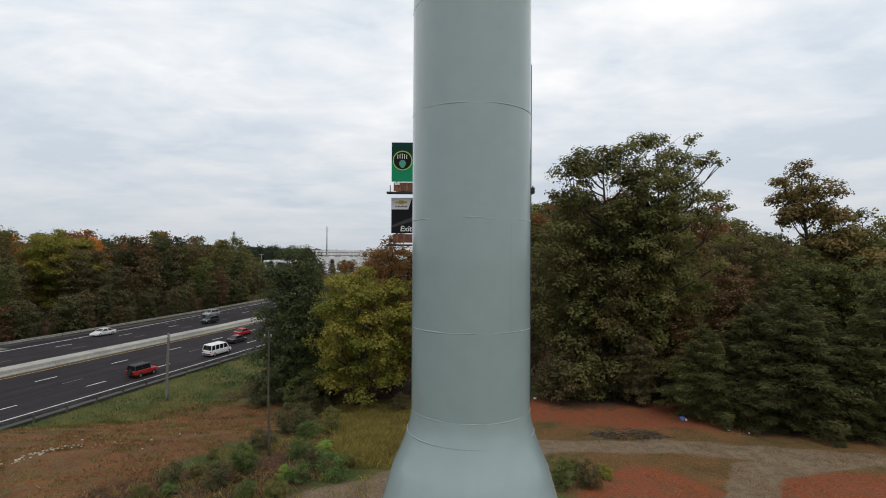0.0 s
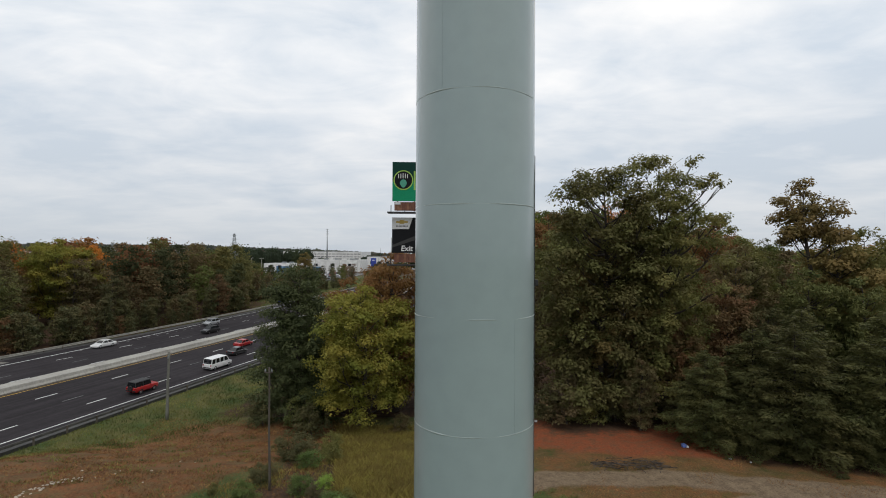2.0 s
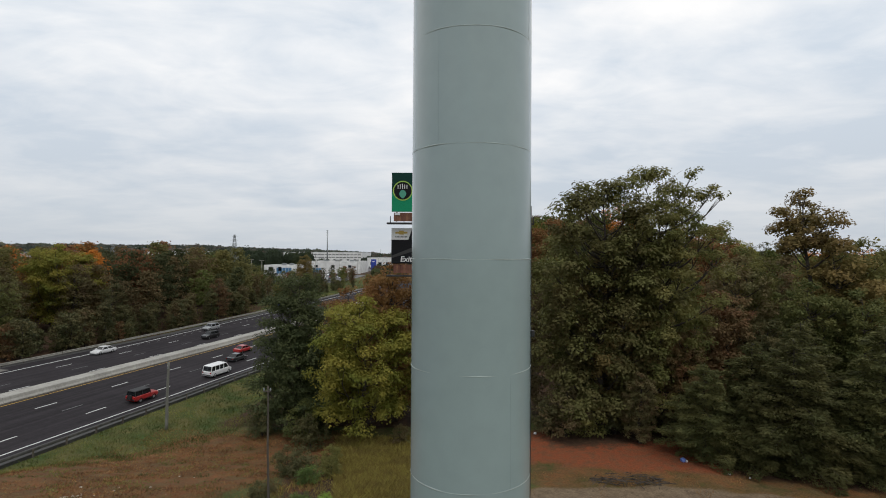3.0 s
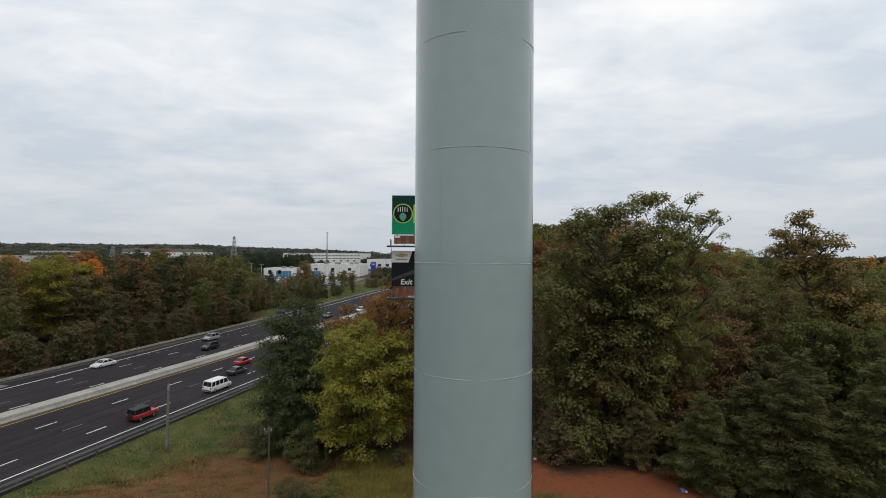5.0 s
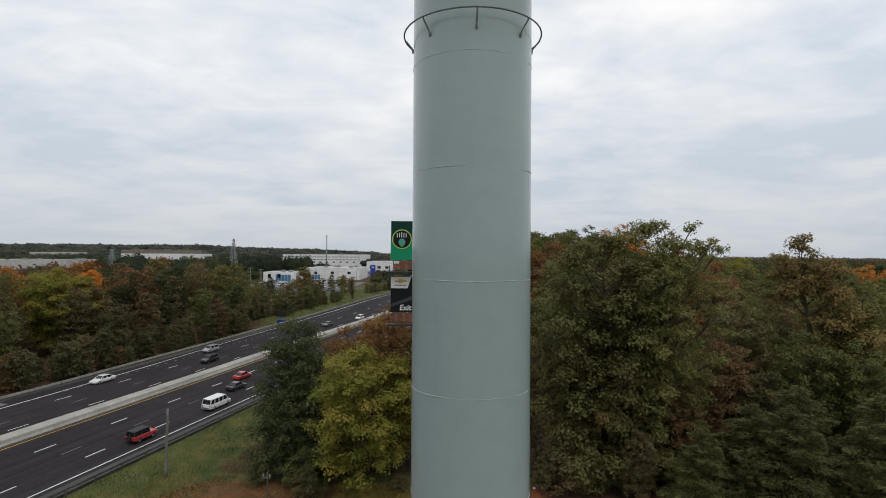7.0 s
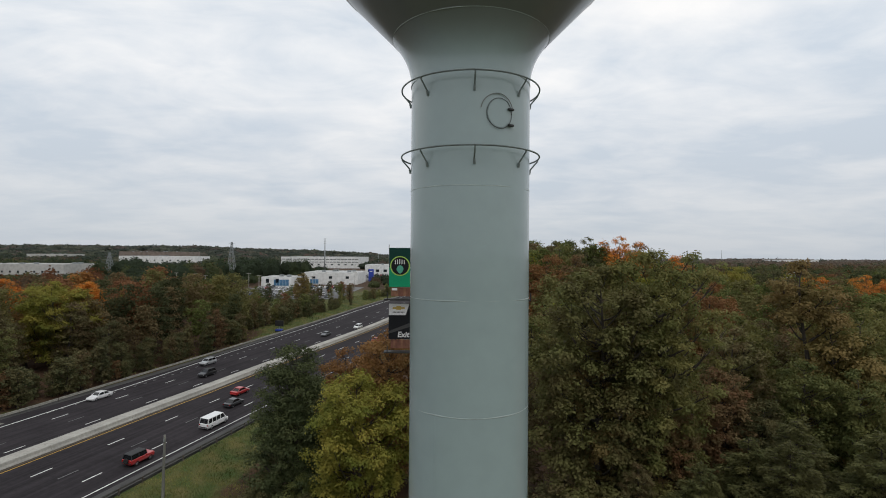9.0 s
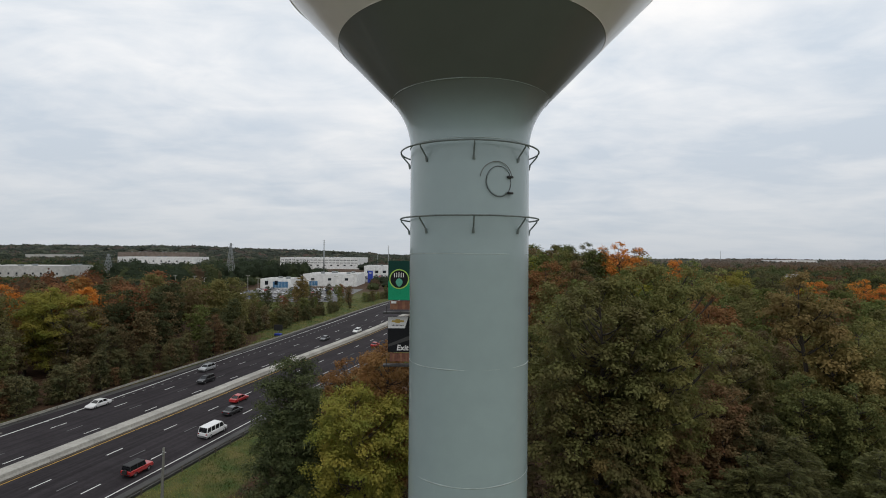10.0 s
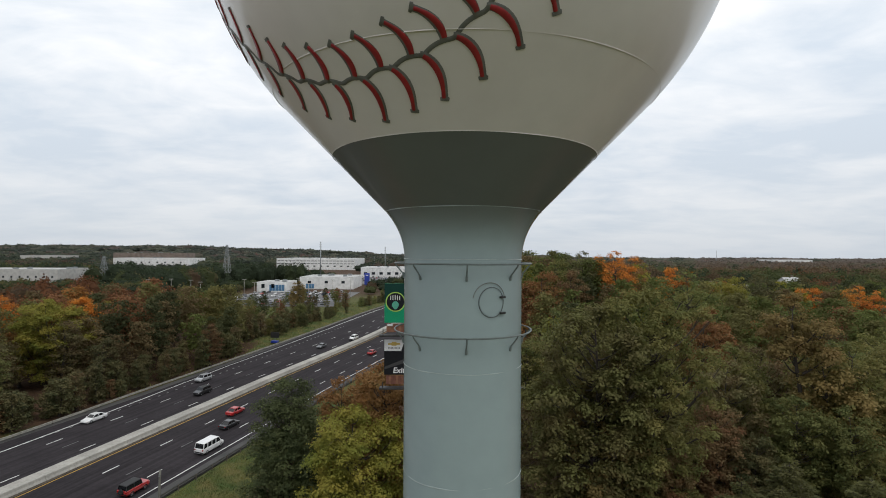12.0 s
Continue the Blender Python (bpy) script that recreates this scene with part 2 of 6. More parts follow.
# ---------------------------------------------------------------- the lie of the land
ROAD_P, ROAD_U, ROAD_N = (-51.6, 100.0), (0.2334, 0.9724), (0.9724, -0.2334)   # on the near yellow line; along; to its right


def step(a, b, x):
    t = np.clip((x - a) / (b - a), 0, 1)
    return t * t * (3 - 2 * t)


def road_bend(u):
    """How far the road swings to the right of its straight line."""
    return 5.5 * step(25, 120, u)


def road_flare(u):
    """How much the far carriageway widens for its slip lane."""
    return 5.5 * step(20, 120, u)


def road_uv(x, y):
    dx, dy = x - ROAD_P[0], y - ROAD_P[1]
    u = dx * ROAD_U[0] + dy * ROAD_U[1]
    w, k = dx * ROAD_N[0] + dy * ROAD_N[1] - road_bend(u), road_flare(u)
    return u, np.where(w > -15.8, w, np.where(w > -19.5 - k, -15.8 - (-15.8 - w) * 3.7 / (3.7 + k), w + k))


def road_xy(u, v):
    v = v + road_bend(u) - road_flare(u) * np.clip((-v - 15.8) / 3.7, 0, 1)
    return ROAD_P[0] + u * ROAD_U[0] + v * ROAD_N[0], ROAD_P[1] + u * ROAD_U[1] + v * ROAD_N[1]


def road_z(u, v):
    """Height of the banked carriageways, which climb slowly with distance."""
    climb = 4.0 * step(10, 190, u)
    near = -2.05 - 0.081 * np.clip(v, -2.6, 14.2) + 0.07 * np.clip(v - 14.2, 0, 4.2)
    far = -1.9 - 0.034 * (np.maximum(v, -20.0) + 4.5)
    return climb + np.where(v > -2.6, near, far)


def ground_z(x, y):
    x, y = np.asarray(x, float), np.asarray(y, float)
    u, v = road_uv(x, y)
    knoll = 1.2 - 1.0 * step(2, 16, x)
    hollow = -3.6 + 3.4 * step(-4, 14, x)
    z = knoll + (hollow - knoll) * step(33, 62, y)
    z = z + 0.15 * np.sin(x * 0.33 + 1.0) * np.cos(y * 0.27)
    # far country: gentle rises, higher towards the north-west
    far = step(110, 420, y)
    z = z + far * (4.0 - z)
    ridge = step(600, 2600, y) * (52 * step(150, -1300, x) - 12)
    z = z + ridge + step(700, 1800, y) * 3.0 * np.sin(x * 0.004 + 1.3) * np.cos(y * 0.0023)
    z = z + 13.0 * step(95, 165, y) * step(420, 230, y) * step(100, 50, x) * step(2, 28, x)
    # the cutting for the road
    rz = road_z(u, v)
    on = step(26.0, 18.4, v) * step(-33.0, -25.0, v)
    shoulder_v = np.clip(v, -25.0, 19.0)
    rz = road_z(u, shoulder_v)
    bank = step(-27, -42, v) * 1.2
    z = np.where(v < -25, z + (np.maximum(z, rz + bank) - z) * 1.0, z)
    return z + (rz - 0.06 - z) * on - 0.35 * step(-24.5, -23, v) * step(19, 17.5, v)


# ---------------------------------------------------------------- ground
def axis_steps(lo, hi, fine, reach):
    mid = list(np.arange(lo, hi + 0.01, fine))
    out, d, p = [], fine, hi
    while p < reach:
        d *= 1.16
        p += d
        out.append(p)
    back, d, p = [], fine, lo
    while p > -reach:
        d *= 1.16
        p -= d
        back.append(p)
    return np.array(back[::-1] + mid + out)


def ground_material():
    m = bpy.data.materials.new("ground_cover")
    m.use_nodes = True
    nd, lk = m.node_tree.nodes, m.node_tree.links
    p = nd["Principled BSDF"]
    p.inputs["Roughness"].default_value, p.inputs["Specular IOR Level"].default_value = 0.95, 0.2
    pos = nd.new("ShaderNodeNewGeometry").outputs["Position"]

    def noise_at(scale, detail=5, rough=0.6):
        n = nd.new("ShaderNodeTexNoise")
        n.inputs["Scale"].default_value, n.inputs["Detail"].default_value, n.inputs["Roughness"].default_value = scale, detail, rough
        lk.new(pos, n.inputs["Vector"])
        return n.outputs["Fac"]

    def span(v, lo, hi):
        n = nd.new("ShaderNodeMapRange")
        n.inputs["From Min"].default_value, n.inputs["From Max"].default_value = lo, hi
        lk.new(v, n.inputs["Value"])
        return n.outputs[0]

    def mix(a, b, fac, kind="MIX"):
        n = nd.new("ShaderNodeMixRGB")
        n.blend_type = kind
        for s, v in ((n.inputs[1], a), (n.inputs[2], b), (n.inputs[0], fac)):
            if isinstance(v, float):
                s.default_value = v
            elif isinstance(v, tuple):
                s.default_value = (*v, 1)
            else:
                lk.new(v, s)
        return n.outputs[0]

    def plus(a, b, k):
        n = nd.new("ShaderNodeMath")
        n.operation = "MULTIPLY_ADD"
        lk.new(b, n.inputs[0])
        n.inputs[1].default_value = k
        lk.new(a, n.inputs[2])
        return n.outputs[0]

    mid, small, tiny = noise_at(0.28), noise_at(1.3), noise_at(7.0)
    grass = mix((0.055, 0.088, 0.022), (0.135, 0.118, 0.042), span(mid, 0.36, 0.64))
    clay = mix((0.130, 0.058, 0.024), (0.225, 0.090, 0.034), span(mid, 0.4, 0.62))
    clay = mix(clay, (0.140, 0.098, 0.042), span(small, 0.40, 0.66))
    red = mix((0.265, 0.074, 0.030), (0.190, 0.084, 0.042), span(small, 0.4, 0.65))
    gravel = mix((0.245, 0.180, 0.115), (0.165, 0.118, 0.075), span(small, 0.35, 0.65))
    litter = mix((0.05, 0.032, 0.02), (0.10, 0.055, 0.03), span(small, 0.35, 0.65))
    at = nd.new("ShaderNodeAttribute")
    at.attribute_name = "cover"
    sp = nd.new("ShaderNodeSeparateColor")
    lk.new(at.outputs["Color"], sp.inputs[0])
    sig = nd.new("ShaderNodeAttribute")
    sig.attribute_name = "redness"
    c = grass
    for src, k in ((clay, sp.outputs[0]), (red, sig.outputs["Fac"]), (gravel, sp.outputs[1]), (litter, sp.outputs[2])):
        c = mix(c, src, span(plus(plus(k, small, 0.9), mid, 0.5), 1.02, 1.38))
    c = mix(c, mix((0.55, 0.55, 0.55), (1.15, 1.15, 1.15), span(tiny, 0.3, 0.68)), 1.0, "MULTIPLY")
    lk.new(c, p.inputs["Base Color"])
    b = nd.new("ShaderNodeBump")
    b.inputs["Strength"].default_value, b.inputs["Distance"].default_value = 0.8, 0.12
    lk.new(plus(tiny, small, 1.5), b.inputs["Height"])
    lk.new(b.outputs[0], p.inputs["Normal"])
    return m


def near_line(x, y, pts, width):
    """1 inside a band of that half-width round a bent line, falling to 0."""
    best = np.full(np.shape(x), 1e9)
    for (ax, ay), (bx, by) in zip(pts, pts[1:]):
        t = np.clip(((x - ax) * (bx - ax) + (y - ay) * (by - ay)) / ((bx - ax) ** 2 + (by - ay) ** 2), 0, 1)
        best = np.minimum(best, np.hypot(x - ax - t * (bx - ax), y - ay - t * (by - ay)))
    return step(width * 1.35, width * 0.65, best)


def make_ground():
    xs = axis_steps(-56, 62, 0.85, 4600)
    ys = axis_steps(22, 80, 0.85, 4600)
    gx, gy = np.meshgrid(xs, ys)
    gz = ground_z(gx, gy)
    rough = np.array([noise.noise((a * 0.35, b * 0.35, 3.0)) for a, b in zip(gx.ravel(), gy.ravel())]).reshape(gx.shape)
    u, v = road_uv(gx, gy)
    gz = gz + 0.14 * rough * step(19.5, 24, v) * step(400, 100, gy)
    n, m = len(xs), len(ys)
    idx = np.arange(n * m).reshape(m, n)
    faces = np.stack([idx[:-1, :-1], idx[:-1, 1:], idx[1:, 1:], idx[1:, :-1]], -1).reshape(-1, 4)
    me = bpy.data.meshes.new("ground")
    me.from_pydata(np.stack([gx, gy, gz], -1).reshape(-1, 3).tolist(), [], faces.tolist())
    me.shade_smooth()
    # cover: bare clay field, gravel tracks, forest litter
    edge = v - 21.0 - 6.0 * step(46, 66, gy)
    clay = step(0, 4, edge) * step(-12, -17, gx + 0.25 * (46 - gy)) * step(67, 62, gy) * step(20, 26, gy)
    clay = np.maximum(clay, 0.62 * step(4, 9, gx) * step(60, 52, gy) * step(18, 24, gy))
    red = np.maximum(near_line(gx, gy, [(8, 52.5), (16, 50.5)], 5.0) * 0.78, near_line(gx, gy, [(17, 49.5), (24, 49)], 4.4) * 0.95)
    red = np.maximum(red, 0.95 * near_line(gx, gy, [(11, 30), (14, 33.5), (16, 31)], 3.0))
    red = np.maximum(red, 0.95 * near_line(gx, gy, [(20, 31), (25, 33.2), (32, 32)], 2.8))
    gravel = near_line(gx, gy, [(-14, 26), (-5, 30), (2, 35), (8, 39.5), (17, 41), (25, 39.5), (31, 38), (45, 33)], 1.55)
    gravel = np.maximum(gravel, near_line(gx, gy, [(19, 26), (18.5, 31), (22, 36.5), (30, 38)], 1.5))
    litter = 0.9 * step(50, 57, gy + 0.25 * (24 - gx)) * step(8, 13, gx)
    litter = np.maximum(litter, 0.80 * near_line(gx, gy, [(-17, 29), (-11, 33), (-8, 38), (-10, 46)], 4.0))
    litter = np.maximum(litter, 0.75 * near_line(gx, gy, [(27, 46.5), (36, 43.5), (50, 38.5)], 2.6))
    litter = np.maximum(litter, step(66, 69, gy) * step(27, 31, v))
    litter = np.maximum(litter, step(-23.6, -26, v + 12 * step(60, 95, u)) * step(300, 160, gy))
    litter = np.maximum(litter, step(250, 400, gy) * 0.8)
    col = me.color_attributes.new("cover", "FLOAT_COLOR", "POINT")
    col.data.foreach_set("color", np.stack([clay, gravel, litter, np.ones_like(clay)], -1).ravel().astype(np.float32))
    rd = me.attributes.new("redness", "FLOAT", "POINT")
    rd.data.foreach_set("value", red.ravel().astype(np.float32))
    me.materials.append(ground_material())
    return tagged(new("ground", me), "rolling ground of grass, red clay and gravel track", "ground", kind="structure")


make_ground()


# ---------------------------------------------------------------- the highway
U0, U1 = -150.0, 420.0


def ribbon(name, v0, v1, z, material, parent=None, us=None, thick=0.0, drift=None):
    """A strip that follows the banked road between two offsets, with a thickness if given."""
    us = np.arange(U0, U1 + 0.1, 6.0) if us is None else us
    rows = [v0] + [c for c in (-19.5, -15.8, -9.0, 3.0, 7.0, 11.0, 14.2) if v0 + 0.5 < c < v1 - 0.5] + [v1]
    n = len(rows)
    verts, faces = [], []
    for u in us:
        for v in rows:
            v += drift(u) if drift else 0.0
            x, y = road_xy(u, v)
            verts.append((x, y, float(road_z(u, v)) + z))
        if thick:
            for v in (v1, v0):
                x, y = road_xy(u, v)
                verts.append((x, y, float(road_z(u, v)) + z - thick))
    k = n + 2 if thick else n
    for i in range(len(us) - 1):
        a = i * k
        for c in range(n - 1):
            faces.append((a + c, a + c + 1, a + k + c + 1, a + k + c))
        if thick:
            faces.append((a + n - 1, a + n, a + k + n, a + k + n - 1))
            faces.append((a + n + 1, a, a + k, a + k + n + 1))
    if thick:
        faces += [tuple(range(k))[::-1], tuple(range((len(us) - 1) * k, len(us) * k))]
    ob = mesh_ob(name, verts, faces, material, parent)
    if material == ASPHALT:
        at = ob.data.attributes.new("along_across", "FLOAT_VECTOR", "POINT")
        at.data.foreach_set("vector", [c for u in us for v in rows + [v1, v0] for c in (u, v, 0.0)])
    return ob


road = tagged(new("road"), "dark asphalt highway of two carriageways with painted lanes", "road", kind="structure")
ribbon("near_carriageway", -1.3, 15.4, 0.0, ASPHALT, road, thick=0.5)
ribbon("far_carriageway", -21.9, -4.0, 0.0, ASPHALT, road, thick=0.5)
ribbon("near_shoulder", 15.4, 17.6, 0.0, SHOULDER, road, thick=0.5)
ribbon("far_shoulder", -24.0, -21.9, 0.0, SHOULDER, road, thick=0.5)
ribbon("gore_apron", -0.9, 1.1, 0.008, GORE, road, us=np.arange(-60, -13, 4.0), drift=lambda u: float(np.interp(u, (-60, -16), (-20.0, -20.4))))
ribbon("dirt_strip", -1.25, -0.75, 0.005, GORE_DIRT, road)
ribbon("yellow_edge_line", -0.50, -0.34, 0.006, YELLOW_LINE, road)
ribbon("yellow_edge_line", -4.75, -4.55, 0.006, YELLOW_LINE, road)
ribbon("white_edge_line", 14.1, 14.32, 0.006, WHITE_LINE, road)
ribbon("white_edge_line", -0.13, 0.13, 0.006, WHITE_LINE, road, drift=lambda u: float(np.interp(u, (-60, -16, 7, 26, 48, 62, 110), (-17.4, -18.1, -19.2, -20.4, -21.0, -20.7, -19.6))))
for v, ahead, mat_line, name in ((3.75, 0.0, WHITE_LINE, "lane_dash"), (7.25, 0.9, WORN_LINE, "worn_lane_dash"), (10.6, 1.5, WHITE_LINE, "lane_dash"),
                                 (-6.9, 0.0, WHITE_LINE, "lane_dash"), (-10.65, 0.0, WORN_LINE, "worn_lane_dash"), (-14.35, 0.2, WHITE_LINE, "lane_dash")):
    for i in range(-5, 20):
        u = ahead + (-16.1 + 12.1 * i - 0.08 * min(max(i, 0), 8) * max(i, 0) if v > 0 else -10.4 + 13.3 * i)
        ribbon(name, v - 0.09, v + 0.09, 0.006, mat_line, road, us=np.array([u - 1.55, u + 1.55]))
# short dots of the outer lane on the far carriageway
for i in range(48):
    u = -12.1 + i * 2.8
    ribbon("lane_dot", -18.2, -18.05, 0.006, DOT_LINE, road, us=np.array([u - 0.4, u + 0.4]))


def make_barrier():
    root = tagged(new("median_barrier"), "pale concrete median barrier with stained sections", "barrier", kind="structure")
    us = np.arange(-120, 330.1, 7.5)
    for a, b in zip(us, us[1:]):
        verts = []
        prof = [(-1.28, -0.05), (-1.32, 0.1), (-1.5, 0.34), (-1.6, 0.74), (-1.66, 0.79), (-3.7, 0.86), (-3.8, 0.82), (-3.85, 0.5), (-3.98, 0.2), (-3.98, -0.05)]
        for u in (a + 0.02, b - 0.02):
            base = float(road_z(u, -1.2))
            for v, z in prof:
                x, y = road_xy(u, v)
                verts.append((x, y, base + z))
        n = len(prof)
        faces = [(i, (i + 1) % n, n + (i + 1) % n, n + i) for i in range(n)] + [tuple(range(n))[::-1], tuple(range(n, 2 * n))]
        mesh_ob("barrier_section", verts, faces, CONCRETE, root)


make_barrier()


def make_guardrail(line, label, side, rise=1.0, steel=DARK_RAIL):
    root = tagged(new("guardrail"), label, "guardrail")
    prof = [(0.0, 0.42), (0.05, 0.47), (0.0, 0.54), (0.0, 0.58), (0.05, 0.65), (0.0, 0.72), (-0.02, 0.72), (0.03, 0.65), (-0.02, 0.58), (-0.02, 0.54), (0.03, 0.47), (-0.02, 0.42)]
    us = np.arange(-110, 215, 11.43)
    for a, b in zip(us, us[1:]):
        verts = []
        for u in (a, b + 0.05):
            v = float(line(u))
            base = float(road_z(u, np.clip(v, -24.0, 18.4)))
            for dv, z in prof:
                x, y = road_xy(u, v - side * dv)
                verts.append((x, y, base + 0.72 + (z - 0.72) * rise))
        n = len(prof)
        faces = [(i, (i + 1) % n, n + (i + 1) % n, n + i) for i in range(n)]
        mesh_ob("rail", verts, faces, steel, root)
    for u in np.arange(-110, 214, 3.81):
        v = float(line(u))
        x, y = road_xy(u, v + side * 0.12)
        base = float(road_z(u, np.clip(v, -24.0, 18.4)))
        bm = bmesh.new()
        box(bm, (x, y, base + 0.12), (0.14, 0.18, 1.2), 0.01)
        part("post", bm, POLE_WOOD, root)


make_guardrail(lambda u: 18.2, "galvanised steel guardrail on wooden posts beside the grass bank", 1)
make_guardrail(lambda u: np.interp(u, (-60, -13, -3, 12, 22, 40, 66, 82, 120), (-22.0, -22.5, -22.8, -23.8, -24.3, -24.0, -23.5, -22.7, -21.8)), "galvanised steel guardrail on wooden posts before the woods", -1, 1.6, RAIL_STEEL)


# ---------------------------------------------------------------- the water tower
AX, AY = 0.80, 13.70
SHAFT_R = 1.55
tower = thing("water_tower", (AX, AY, 0.8), "sage-grey steel water tower with a baseball-painted tank", "water tower")
Z0 = 0.8
BALL_R = 6.64
SEAMS = [11.05, 13.16, 15.89, 18.62, 21.35, 24.12, 26.85, 29.58, 32.2]


def weld(r, z, steps=128, wob=0.004, rad=0.014):
    verts, faces = [], []
    for k in range(steps):
        t = 2 * math.pi * k / steps
        dz = wob * (math.sin(3 * t + z) + 0.6 * math.sin(7 * t + 2.1 * z))
        rr = rad * min(max(0.62 + 1.1 * noise.noise((math.cos(t) * 2.2, math.sin(t) * 2.2, z * 1.7)), 0.12), 1.15)
        for j in range(5):
            a = 2 * math.pi * j / 5
            verts.append(((r + rr * math.cos(a)) * math.sin(t), -(r + rr * math.cos(a)) * math.cos(t), z + dz + 1.4 * rr * math.sin(a)))
    for k in range(steps):
        q = (k + 1) % steps
        for j in range(5):
            faces.append((k * 5 + j, q * 5 + j, q * 5 + (j + 1) % 5, k * 5 + (j + 1) % 5))
    return verts, faces


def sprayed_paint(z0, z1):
    """Sage paint that blends towards the dark grey of the cone band from z0 up to z1, with a soft, patchy lower edge.
    """
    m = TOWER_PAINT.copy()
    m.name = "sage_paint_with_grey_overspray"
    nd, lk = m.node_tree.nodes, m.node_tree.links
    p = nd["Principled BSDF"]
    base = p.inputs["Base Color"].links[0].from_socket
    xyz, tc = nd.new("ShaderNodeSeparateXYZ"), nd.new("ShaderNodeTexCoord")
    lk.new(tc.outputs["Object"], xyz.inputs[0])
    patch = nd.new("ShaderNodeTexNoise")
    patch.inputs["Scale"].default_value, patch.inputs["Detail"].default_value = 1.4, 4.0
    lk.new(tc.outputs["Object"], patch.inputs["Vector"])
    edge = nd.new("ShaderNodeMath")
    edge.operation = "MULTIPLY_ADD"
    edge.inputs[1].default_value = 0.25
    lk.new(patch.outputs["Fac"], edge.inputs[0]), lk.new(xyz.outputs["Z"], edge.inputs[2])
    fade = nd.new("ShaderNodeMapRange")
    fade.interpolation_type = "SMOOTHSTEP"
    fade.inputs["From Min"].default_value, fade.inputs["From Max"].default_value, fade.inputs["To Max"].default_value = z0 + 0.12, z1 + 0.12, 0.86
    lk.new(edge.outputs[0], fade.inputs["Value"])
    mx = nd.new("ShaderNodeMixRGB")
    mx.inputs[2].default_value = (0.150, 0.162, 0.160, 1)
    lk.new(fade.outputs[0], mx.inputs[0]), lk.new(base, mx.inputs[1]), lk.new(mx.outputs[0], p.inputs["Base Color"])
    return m


